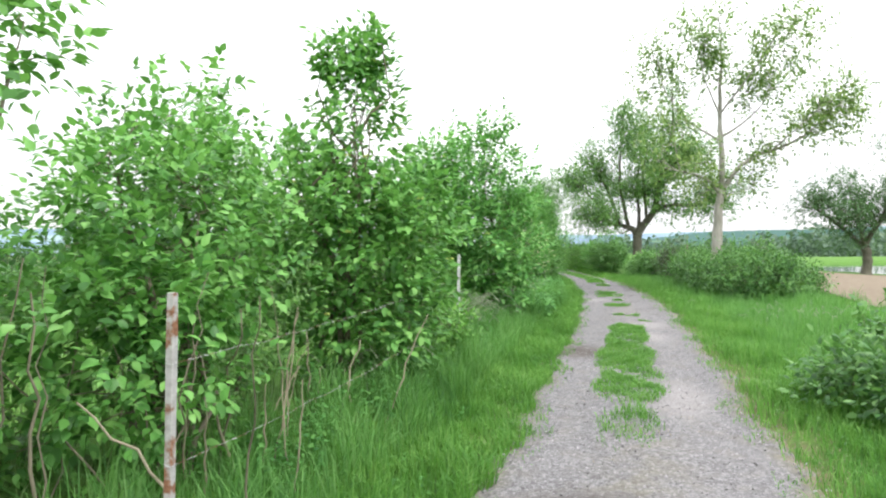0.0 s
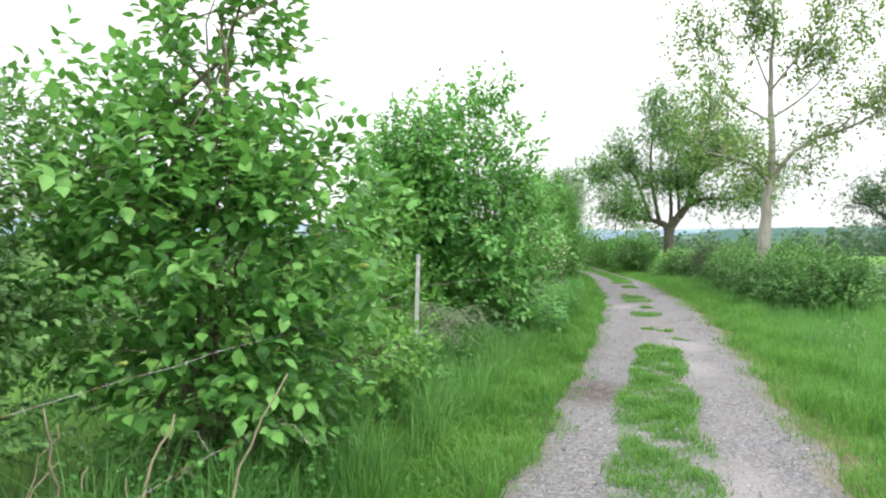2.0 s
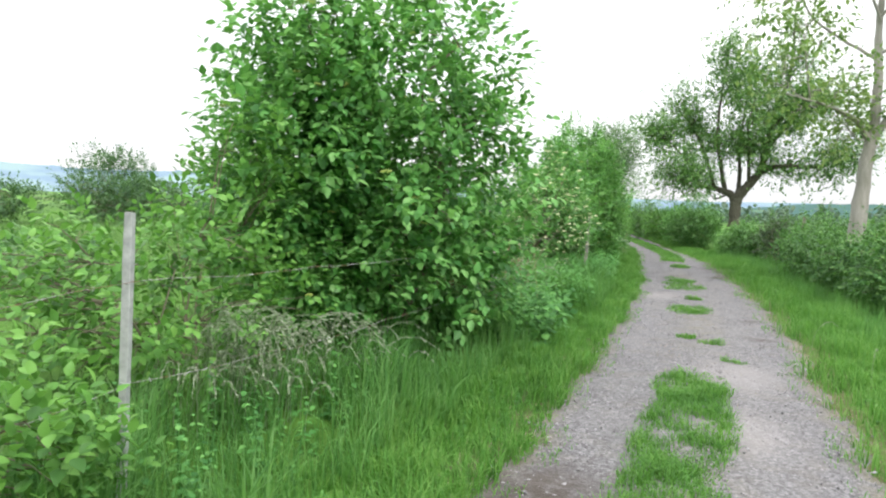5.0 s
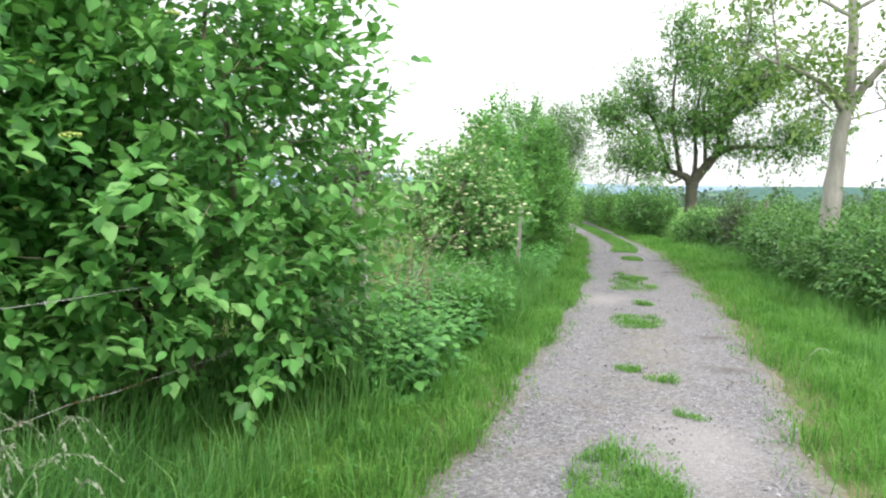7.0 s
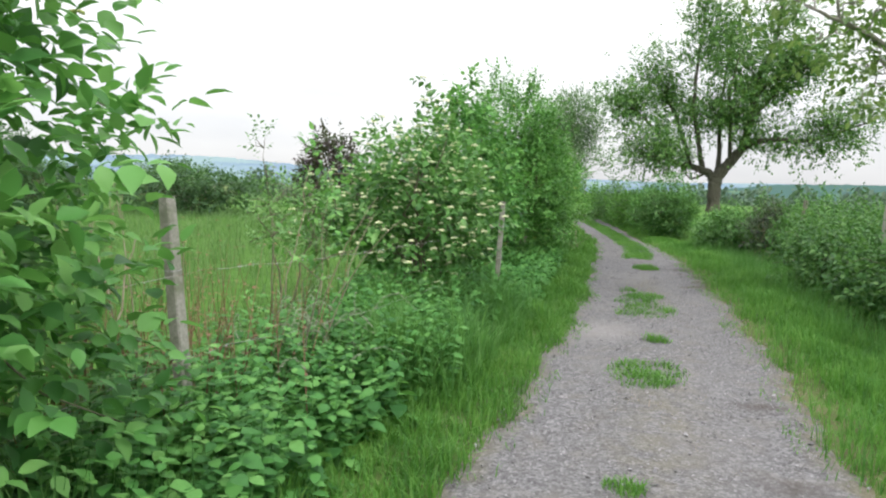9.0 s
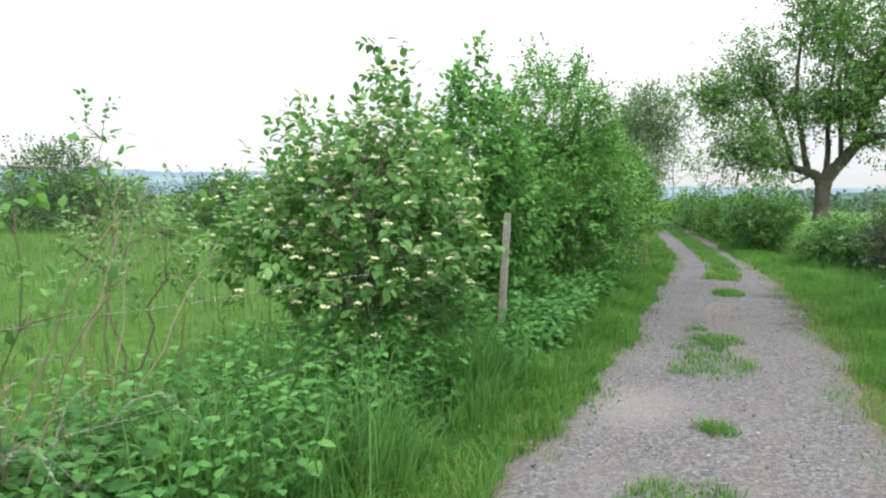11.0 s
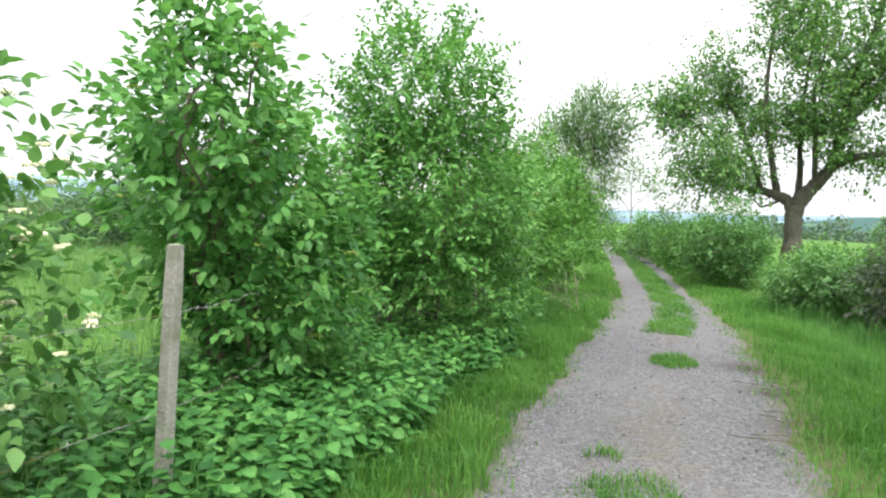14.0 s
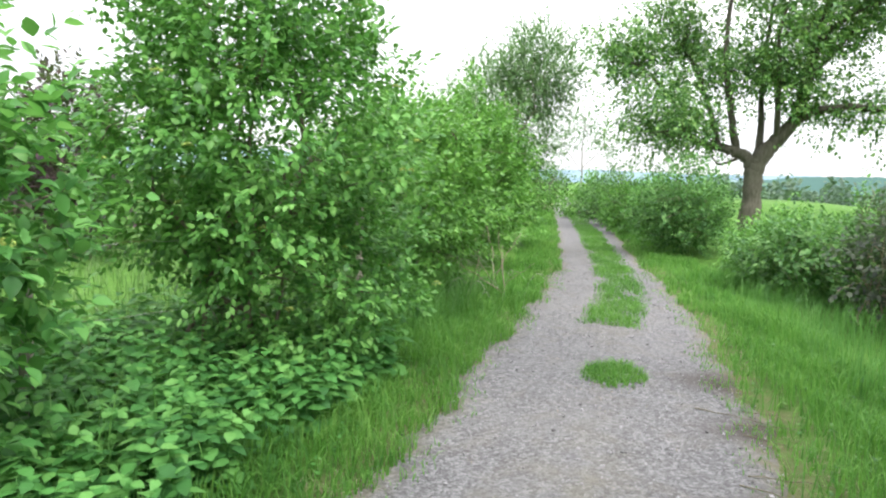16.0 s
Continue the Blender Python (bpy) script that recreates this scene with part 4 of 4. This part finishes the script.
# ---------- grass and herbs ----------
def blades(name, xy, height, width, lean, material, label, seed, lift=0.0, category="grass", on=None):
    """Bent three-part grass blades rooted at xy."""
    rng = np.random.default_rng(seed + 5000)
    n = len(xy)
    a = rng.uniform(0, 6.28, n)
    h = height * rng.uniform(0.55, 1.25, n)
    h = h * np.clip(0.88 + 0.34 * noise_field(xy[:, 0] * 1.1, xy[:, 1] * 0.9, seed % 7), 0.35, 1.6)
    ln = lean * rng.uniform(0.2, 1.3, n) * h
    w = width * rng.uniform(0.7, 1.3, n)
    z = (land(xy[:, 0], xy[:, 1]) if on is None else on(xy[:, 0], xy[:, 1])) - 0.01 + lift
    root = np.column_stack([xy, z])
    out = np.column_stack([np.cos(a), np.sin(a), 0 * a])
    side = np.column_stack([-np.sin(a), np.cos(a), 0 * a])
    up = np.array([0, 0, 1.0])
    mid = root + out * (ln * 0.35)[:, None] + up * (h * 0.6)[:, None]
    tip = root + out * ln[:, None] + up * (h * (1 - 0.25 * ln / np.maximum(h, 1e-6)))[:, None]
    s = side * (w * 0.5)[:, None]
    v = np.stack([root - s, root + s, mid - s * 0.8, mid + s * 0.8, tip], 1).reshape(-1, 3)
    f = np.array([(0, 1, 3), (0, 3, 2), (2, 3, 4)])[None] + (np.arange(n) * 5)[:, None, None]
    return tagged(new(name, np_mesh(name, v, f.reshape(-1, 3), material)), label, category, kind="stuff")


def strip_points(n, y0, y1, off0, off1, side, seed, power=1.0, clump=0.0):
    """Random places beside the track, between two distances from its edge."""
    rng = np.random.default_rng(seed)
    y = y0 + (y1 - y0) * rng.uniform(0, 1, n) ** power
    o = rng.uniform(off0, off1, n)
    x = track_left(y) - o if side < 0 else track_right(y) + o
    if clump:
        keep = noise_field(x, y, seed) > rng.uniform(-clump, clump, n)
        x, y = x[keep], y[keep]
    return np.column_stack([x, y])


def noise_field(x, y, seed):
    a = seed * 1.7
    return np.sin(x * 3.1 + a) * np.sin(y * 2.3 + a * 2) + 0.6 * np.sin(x * 7.3 + y * 5.1 + a) + 0.4 * np.sin(y * 11 - x * 6 + a)


blades("verge_grass", strip_points(50000, -1, 30, -0.13, 0.85, -1, 301, 1.25), 0.19, 0.0085, 0.8, M_GRASS, "short bright green grass along the track edge", 301)
blades("verge_grass", strip_points(11000, 30, 60, -0.05, 0.9, -1, 302, 1.3), 0.15, 0.012, 0.7, M_GRASS, "bright green grass on the far verge", 302)
vg = strip_points(48000, -1, 30, -0.13, 1.1, 1, 303, 1.25)
vo = vg[:, 0] - track_right(vg[:, 1])
vg = vg[np.random.default_rng(2).uniform(0, 1, len(vg)) < 0.12 + 0.88 * steps(vo + 0.12 * noise_field(vg[:, 0], vg[:, 1], 4), -0.05, 0.42)]
blades("verge_grass", vg, 0.22, 0.0085, 0.8, M_GRASS, "short green grass on the valley verge", 303)
blades("verge_grass", strip_points(12000, 30, 60, -0.05, 1.2, 1, 304, 1.3), 0.16, 0.012, 0.7, M_GRASS, "green grass on the far valley verge", 304)
tg = strip_points(52000, -1, 30, 0.55, 1.8, -1, 305, 1.2, 1.4)
patchy = ((tg[:, 1] > 12.3) & (tg[:, 1] < 15.4)) | ((tg[:, 1] > 18.8) & (tg[:, 1] < 25.5))
tg = tg[~patchy | (np.random.default_rng(1).uniform(0, 1, len(tg)) < 0.22)]
blades("tall_grass", tg, 0.46, 0.008, 0.7, M_TALL, "knee-high grass below the hedge", 305)
blades("tall_grass", strip_points(7000, 15.4, 18.9, 0.3, 1.5, -1, 315, 1.0, 1.6), 0.55, 0.01, 0.75, M_TALL, "lush long grass between nettles and bush", 315)
blades("tall_grass", strip_points(52000, -1, 34, 0.8, 3.6, 1, 306, 1.2, 1.6), 0.38, 0.008, 0.65, M_TALL, "long pale green grass on the valley side", 306)
blades("verge_fringe", strip_points(6500, -1, 34, -0.32, 0.02, -1, 313, 1.2, 1.0), 0.06, 0.007, 1.0, M_GRASS, "sparse grass creeping onto the gravel", 313, on=track_height)
blades("verge_fringe", strip_points(6500, -1, 34, -0.32, 0.02, 1, 314, 1.2, 1.0), 0.06, 0.007, 1.0, M_GRASS, "sparse grass creeping onto the gravel", 314, on=track_height)
blades("track_edge_straw", strip_points(5000, -1, 34, -0.14, 0.22, -1, 307, 1.2), 0.06, 0.004, 1.4, M_STRAW, "dry straw at the gravel edge", 307)
blades("track_edge_straw", strip_points(6500, -1, 34, -0.2, 0.34, 1, 308, 1.2), 0.05, 0.004, 1.4, M_STRAW, "dry straw at the gravel edge", 308)
rng = np.random.default_rng(309)
mx, my = rng.uniform(-30, 0, 90000), rng.uniform(-2, 42, 90000)
off = track_left(my) - mx
keep = (off > 1.6) & (rng.uniform(0, 1, 90000) < np.clip(1.25 - off / 26, 0.25, 1))
blades("meadow_grass", np.column_stack([mx, my])[keep], 0.36, 0.012, 0.6, M_MEADOW, "tall pale meadow grass behind the fence", 309)
mx, my = rng.uniform(2, 14, 30000), rng.uniform(2, 45, 30000)
off = mx - track_right(my)
blades("tall_grass", np.column_stack([mx, my])[(off > 3.0) & (off < 4.6)], 0.45, 0.014, 0.6, M_TALL, "long grass between hedge and field", 310)

# grass growing in the middle of the track
tufts = [(0.7, 4.2, 0.3, 0.8, 900), (0.68, 6.2, 0.42, 1.2, 5600), (0.56, 8.3, 0.42, 1.5, 7600), (0.54, 10.4, 0.36, 1.4, 6200), (0.5, 11.8, 0.34, 0.7, 3200),
         (0.25, 14.45, 0.13, 0.12, 260), (0.55, 14.15, 0.18, 0.12, 220), (0.85, 13.2, 0.16, 0.09, 160), (0.12, 17.1, 0.36, 0.55, 1700), (0.1, 18.6, 0.16, 0.13, 260),
         (-0.22, 20.6, 0.42, 0.6, 1300), (-0.45, 21.7, 0.35, 0.6, 700), (-0.67, 22.55, 0.14, 0.14, 380), (-0.35, 22.0, 0.3, 0.35, 500), (-0.75, 26.3, 0.27, 0.4, 1500)]
pts = []
for (cx, cy, rx, ry, n) in tufts:
    a, r = rng.uniform(0, 6.28, n), np.sqrt(rng.uniform(0, 1, n)) * rng.uniform(0.8, 1.08, n)
    p = np.column_stack([cx + np.cos(a) * r * rx, cy + np.sin(a) * r * ry])
    pts.append(p[noise_field(p[:, 0] * 1.6, p[:, 1] * 1.6, 3) > rng.uniform(-1.6, 0.5, n)])
for y in np.arange(28.4, 62, 0.5):
    c = np.interp(y, [28, 30.5, 34, 38, 42.5, 50, 62], [-1.15, -1.35, -2.1, -3.1, -4.2, -6.2, -9.3])
    n = 650 if y < 46 else 260
    pts.append(np.column_stack([c + rng.uniform(-0.38, 0.38, n) * rng.uniform(0.6, 1.1, n), y + rng.uniform(0, 0.5, n)]))
blades("track_grass", np.vstack(pts), 0.085, 0.0075, 1.0, M_GRASS, "low green grass growing down the middle of the track", 311, on=track_height)
n = 2600
y = rng.uniform(3, 40, n)
x = (track_left(y) + track_right(y)) / 2 + rng.normal(0, 0.3, n)
keep = noise_field(x, y, 8) > 0.4
blades("track_straw", np.column_stack([x, y])[keep], 0.045, 0.004, 1.6, M_STRAW, "dry flattened grass between the ruts", 312, on=track_height)


def herbs(name, xy, height, leaf, material, label, seed, pairs=6, stem=0.004, bare=False):
    """Upright herbs with pairs of broad toothed leaves."""
    rng = np.random.default_rng(seed + 5000)
    n = len(xy)
    h = height * rng.uniform(0.55, 1.2, n)
    root = np.column_stack([xy, land(xy[:, 0], xy[:, 1]) - 0.02])
    tilt = unit(np.column_stack([rng.normal(0, 0.18, (n, 2)), np.ones(n)]))
    P, D, S = [], [], []
    for q in range(pairs):
        f = (q + 1.2) / (pairs + 0.2)
        a = rng.uniform(0, 6.28, n)
        for s in (0, np.pi):
            P.append(root + tilt * (h * f)[:, None])
            D.append(np.column_stack([np.cos(a + s), np.sin(a + s), rng.uniform(-0.35, 0.15, n)]))
            S.append(leaf * rng.uniform(0.6, 1.2, n) * (1.15 - 0.55 * f))
    P, D, S = map(np.concatenate, (P, D, S))
    v, f = strewn(BROAD_V * np.array([1.25, 1, 1]), BROAD_F, P, frames_of(D, np.array([0, 0, 1.0]) + rng.normal(0, 0.2, P.shape)), np.repeat(S[:, None], 3, 1))
    w = stem
    sv = np.stack([root + np.array([w, 0, 0]), root + np.array([-w, w, 0]), root + np.array([-w, -w, 0]), root + tilt * h[:, None]], 1).reshape(-1, 3)
    sf = (np.array([(0, 1, 3), (1, 2, 3), (2, 0, 3)])[None] + (np.arange(n) * 4)[:, None, None]).reshape(-1, 3)
    v, f = joined([(v, f), (sv, sf)])
    return np_mesh(name, v, f, material) if bare else tagged(new(name, np_mesh(name, v, f, material)), label, "nettles", kind="stuff")


herbs("nettle_patch", strip_points(1500, 18.6, 25.8, 0.5, 2.9, -1, 320), 0.42, 0.135, M_NETTLE, "dense dark nettle patch beside the track", 320)
herbs("nettle_patch", strip_points(1000, 12.3, 18.2, 0.6, 2.0, -1, 321), 0.58, 0.1, M_NETTLE, "nettles and herbs between two bushes", 321)
herbs("nettle_patch", strip_points(110, 12.2, 13.6, 0.9, 2.0, -1, 322), 0.65, 0.085, M_ELDER, "light green leafy herbs at the fence", 322)
herbs("nettle_patch", strip_points(260, 1.5, 9.5, 0.9, 1.8, -1, 323), 0.45, 0.06, M_NETTLE, "low nettles under the saplings", 323)
kinds = [herbs("nettle", np.zeros((1, 2)) + np.array([[-40.0, 5.0]]), 0.46, 0.135, M_NETTLE, "", 340 + q, bare=True) for q in range(6)]
for me in kinds:
    me.transform(Matrix.Translation((40.0, -5.0, -float(land(-40.0, 5.0)))))
for patch, (y0, y1, n) in enumerate(((18.5, 25.5, 290), (12.4, 16.2, 220))):
    top = tagged(new("nettle_clump"), "clump of broad-leaved green nettles beside the track", "nettles", "nettles along the verge")
    top.location = (-2.2 if patch == 0 else -1.6, (y0 + y1) / 2, 0)
    for x, y in strip_points(n, y0, y1, 0.45, 1.9, -1, 350 + patch):
        ob = new("nettle", kinds[rng.integers(0, 6)])
        ob.parent = top
        s = rng.uniform(0.7, 1.15)
        ob.matrix_local = Matrix.LocRotScale((x - top.location.x, y - top.location.y, float(land(x, y))), Euler((0, 0, rng.uniform(0, 6.28))), (s, s, s))
herbs("verge_herbs", strip_points(260, 1, 30, 0.15, 1.0, -1, 324), 0.14, 0.05, M_NETTLE, "small weeds in the verge grass", 324, pairs=3)
herbs("verge_herbs", strip_points(420, 1, 34, 0.1, 2.4, 1, 325), 0.16, 0.05, M_BRAMBLE, "small weeds in the valley verge", 325, pairs=3)


def seed_grass(name, x, y, n, radius, height, seed, label, lean=(0.42, -0.25)):
    """Arching grass stalks with pale drooping seed heads."""
    rng = np.random.default_rng(seed)
    pieces, P, D = [], [], []
    for _ in range(n):
        bx, by = x + rng.normal(0, radius), y + rng.normal(0, radius)
        h = height * rng.uniform(0.5, 1.15)
        a = np.array([rng.normal(lean[0], 0.22), rng.normal(lean[1], 0.22)]) * h
        t = np.linspace(0, 1, 8)
        z0 = float(land(bx, by)) - 0.02
        line = np.column_stack([bx + a[0] * t ** 2.2, by + a[1] * t ** 2.2, z0 + h * (t - 0.45 * t ** 5)])
        pieces.append(tube(line, np.linspace(0.0022, 0.001, 8), 3))
        m = 46
        u = rng.uniform(0.55, 1.0, m)
        q = np.stack([np.interp(u, t, line[:, i]) for i in range(3)], -1)
        way = unit(unit(np.array([a[0] * 2, a[1] * 2, h * (1 - 2.0 * u.mean() ** 4)])) + np.column_stack([0 * u, 0 * u, 1.2 - 2.0 * u]) + rng.normal(0, 0.18, (m, 3)))
        P.append(q)
        D.append(way)
    P, D = np.concatenate(P), np.concatenate(D)
    v, f = strewn(SLIM_V, SLIM_F, P, frames_of(D, rng.normal(0, 1, P.shape)), np.repeat(rng.uniform(0.018, 0.04, len(P))[:, None], 3, 1))
    tv, tf = joined(pieces)
    tf = np.concatenate([tf[:, [0, 1, 2]], tf[:, [0, 2, 3]]])
    v, f = joined([(tv, tf), (v, f)])
    return tagged(new(name, np_mesh(name, v, f, M_SEED)), label, "grass", kind="stuff")


seed_grass("seeding_grass", -2.1, 8.7, 100, 0.2, 1.08, 330, "arching grass with pale drooping seed heads", (0.32, -0.12))
seed_grass("seeding_grass", -2.0, 9.7, 40, 0.25, 0.85, 331, "arching grass with pale drooping seed heads")
seed_grass("seeding_grass", -2.15, 14.7, 30, 0.3, 1.15, 332, "tall dry grass stalks by the fence", (0.3, 0.15))
seed_grass("seeding_grass", -3.3, 29.0, 30, 0.4, 0.8, 333, "bleached dry stalks below the bush")
seed_grass("seeding_grass", -2.0, 4.6, 16, 0.4, 0.9, 334, "dry bent stalks among the saplings")
seed_grass("seeding_grass", 3.6, 12.0, 40, 0.9, 0.6, 335, "pale seeding grass on the valley verge", (0.1, 0.1))


dk = np.column_stack([rng.normal(-2.55, 0.35, 170), rng.normal(13.9, 0.7, 170)])
herbs("dock_stalks", dk, 1.12, 0.035, M_DOCK, "reddish brown seeding dock stalks at the fence", 326, pairs=9, stem=0.005)
# ---------- fence ----------
def post(x, y, height, material, label, tilt, kind, seed, size=0.045):
    rng = np.random.default_rng(seed)
    top = new("fence_post")
    top.matrix_basis = pose(x, y, float(land(x, y)), *tilt)
    bm = bmesh.new()
    if kind == "angle":
        prof = [(-1, -1), (1, -1), (1, -0.72), (-0.72, -0.72), (-0.72, 1), (-1, 1)]
    elif kind == "square":
        prof = [(-1, -0.8), (-0.8, -1), (0.8, -1), (1, -0.8), (1, 0.8), (0.8, 1), (-0.8, 1), (-1, 0.8)]
    else:
        prof = [(math.cos(i * math.pi / 5), math.sin(i * math.pi / 5)) for i in range(10)]
    rings = []
    levels = np.linspace(-0.25, height, 9)
    for q, z in enumerate(levels):
        s = size * (0.93 if q == len(levels) - 1 else 1) * (1 + rng.normal(0, 0.03 if kind != "angle" else 0.004))
        rings.append([bm.verts.new((a * s, b * s, z + (0.012 * a if q == len(levels) - 1 and kind == "round" else 0))) for a, b in prof])
    for r0, r1 in zip(rings, rings[1:]):
        for i in range(len(prof)):
            j = (i + 1) % len(prof)
            bm.faces.new((r0[i], r0[j], r1[j], r1[i]))
    bm.faces.new(rings[-1])
    me = bpy.data.meshes.new("shaft")
    bm.to_mesh(me)
    bm.free()
    me.materials.append(material)
    child("shaft", me, top)
    for z in (0.6, 1.05):
        if z < height - 0.06:
            t = np.linspace(0, 2 * np.pi, 9)
            loop = np.column_stack([np.cos(t) * size * 1.25, np.sin(t) * size * 1.25, z + 0.004 * np.sin(t * 2)])
            child("wire_tie", np_mesh("wire_tie", *tube(loop, np.full(9, 0.0022), 4), M_GALV, True), top, "thin twisted tie wire")
    return tagged(top, label, "fence post", "fence posts along the meadow")


POSTS = [(-1.19, 0.42, 1.36), (-1.68, 7.38, 1.36), (-1.98, 13.6, 1.45), (-2.22, 20.12, 1.38), (-3.5, 23.0, 1.3), (-3.6, 27.0, 1.3)]
post(*POSTS[0], M_RUST, "rusting painted steel post among the saplings", (0, 2.0, 0), "square", 401, 0.019)
post(*POSTS[1], M_GALV, "pale blue-grey fence post standing in long grass", (0, 1.5, 20), "square", 402, 0.02)
post(*POSTS[2], M_CONC, "pale concrete fence post in tall grass", (0, -6, 0), "square", 403, 0.036)
post(*POSTS[3], M_CONC, "weathered concrete fence post under a dogwood", (0, 2.6, 8), "square", 404, 0.033)
post(*POSTS[4], M_WOOD, "grey wooden fence post inside the hedge", (0, 1, 0), "round", 405, 0.04)
post(*POSTS[5], M_WOOD, "grey wooden fence post inside the hedge", (1, -1, 0), "round", 406, 0.04)
sp = new("fence_post")
bm = bmesh.new()
bmesh.ops.create_cone(bm, cap_ends=True, segments=10, radius1=0.075, radius2=0.06, depth=1.75, matrix=Matrix.Translation((0, 0, 0.65)))
for v in bm.verts:
    v.co += Vector((noise.noise(v.co * 6), noise.noise(v.co * 6 + Vector((5, 0, 0))), 0)) * 0.02
me = bpy.data.meshes.new("shaft")
bm.to_mesh(me)
bm.free()
me.materials.append(M_WOOD)
child("shaft", me, sp)
sp.matrix_basis = pose(2.42, 29.4, float(land(2.42, 29.4)), 0, 5, 0)
tagged(sp, "leaning grey wooden post above the brambles", "fence post")

rng = np.random.default_rng(410)
for (x0, y0, h0), (x1, y1, h1) in zip(POSTS, POSTS[1:]):
    for z, sag in ((1.05, 0.06), (0.6, 0.1)):
        t = np.linspace(0, 1, 24)
        za, zb = land(x0, y0) + z, land(x1, y1) + z
        line = np.column_stack([x0 + 0.05 + (x1 - x0) * t, y0 + (y1 - y0) * t, za + (zb - za) * t - sag * 4 * t * (1 - t) + rng.normal(0, 0.006, 24)])
        wire = tagged(new("fence_wire"), "rusty barbed wire strung between the fence posts", "wire", "fence wires")
        child("strand", np_mesh("strand", *tube(line, np.full(24, 0.0013), 4), M_RUST, True), wire)
        barbs = []
        for u in np.arange(0.02, 1, 0.13 / max(np.hypot(x1 - x0, y1 - y0), 0.1)):
            c = np.array([np.interp(u, t, line[:, i]) for i in range(3)])
            d = unit(rng.normal(0, 1, 3)) * 0.014
            barbs.append(tube(np.array([c - d, c, c + d]), [0.0012, 0.0016, 0.0012], 3))
        child("barbs", np_mesh("barbs", *joined(barbs), M_GALV), wire, kind="stuff")

# bare stems, dry canes and fallen sticks
rng = np.random.default_rng(420)
for (x, y, n, h, mat, lab) in ((-1.75, 2.0, 10, 1.1, M_TWIG, "bare dry canes leaning below the saplings"), (-1.85, 3.4, 8, 0.75, M_TWIG, "bare dry canes leaning below the saplings"), (-1.9, 0.9, 11, 1.4, M_STEM, "thin bare sapling stems"), (-3.2, 30.0, 10, 0.8, M_TWIG, "bleached dead twigs below the bush"), (2.3, 30.3, 10, 0.9, M_TWIG, "grey dead branches in the brambles"), (-15.5, 25.5, 12, 1.7, M_TWIG, "pale dead branches heaped in the meadow"), (-3.0, 15.2, 5, 1.5, M_TWIG, "dead leaning branches in the meadow edge")):
    top = new("dry_canes")
    top.location = (x, y, float(land(x, y)))
    for _ in range(n):
        a = np.array([rng.normal(0, 0.3), rng.normal(0, 0.45), -0.04])
        b = a + np.array([rng.normal(0, 0.3), rng.normal(0, 0.3), h * rng.uniform(0.6, 1.3)])
        child("cane", np_mesh("cane", *tube(bent(a, b, rng, 9, 0.13, 0.06), np.linspace(0.0105, 0.004, 9) * rng.uniform(0.5, 1.2), 5), mat, True), top)
    tagged(top, lab, "canes")
stalks = tagged(new("dry_stalks"), "two long bleached grass stalks arching over the herbs", "stalks")
stalks.location = (-2.2, 15.0, float(land(-2.2, 15.0)))
for a, b in (((0, 0, -0.05), (0.5, 0.3, 1.42)), ((0.05, 0.05, -0.05), (0.72, 0.2, 1.25)), ((-0.9, -0.6, -0.05), (-1.2, -0.5, 1.35)), ((-0.75, -0.3, -0.05), (-0.7, -0.4, 1.15))):
    child("stalk", np_mesh("stalk", *tube(bent(a, b, rng, 9, 0.06, 0.3), np.linspace(0.0065, 0.0025, 9), 5), M_TWIG, True), stalks)
for q in range(10):
    x, y = rng.uniform(0.1, 1.0), rng.uniform(23.3, 26.5)
    x = min(x, float(track_right(y)) - 0.05)
    ln, a = rng.uniform(0.2, 0.6), rng.uniform(-0.5, 0.3)
    c, s = math.cos(a) * ln / 2, math.sin(a) * ln / 2
    line = bent((x - c, y - s, 0), (x + c, y + s, 0), rng, 7, 0.2)
    line[:, 2] = track_height(line[:, 0], line[:, 1]) + 0.006
    st = new("stick", np_mesh("stick", *tube(line, np.linspace(0.0045, 0.002, 7), 5), M_STEM, True))
    tagged(st, "brown fallen twig lying on the gravel", "twig", "fallen twigs")

# ---------- loose stones ----------
n = 18000
y = -1 + 36 * rng.uniform(0, 1, n) ** 1.1
u = rng.uniform(0.0, 1.0, n)
x = track_left(y) + (track_right(y) - track_left(y)) * u
s = rng.gamma(2.2, 0.0022, n) + 0.0035
z = track_height(x, y) + s * 0.25
v, f = strewn(STONE_V, STONE_F, np.column_stack([x, y, z]), frames_of(rng.normal(0, 1, (n, 3)) * np.array([1, 1, 0.3]), rng.normal(0, 0.3, (n, 3)) + np.array([0, 0, 1.0])), np.column_stack([s, s * rng.uniform(0.6, 1, n), s * rng.uniform(0.5, 0.9, n)]))
child("pebbles", np_mesh("pebbles", v, f, M_STONE), road, "pale grey crushed stone", "stuff")
one = np_mesh("stone", STONE_V, STONE_F, M_STONE)
for _ in range(240):
    y = rng.uniform(1, 24)
    u = rng.uniform(0.02, 0.98)
    x = float(track_left(y) + (track_right(y) - track_left(y)) * u)
    s = rng.uniform(0.008, 0.014)
    ob = new("stone", one)
    ob.parent = road
    ob.matrix_local = Matrix.LocRotScale((x, y, float(track_height(x, y)) + s * 0.3), Euler((rng.normal(0, 0.2), rng.normal(0, 0.2), rng.uniform(0, 6.28))), (s, s * 0.8, s * 0.65))
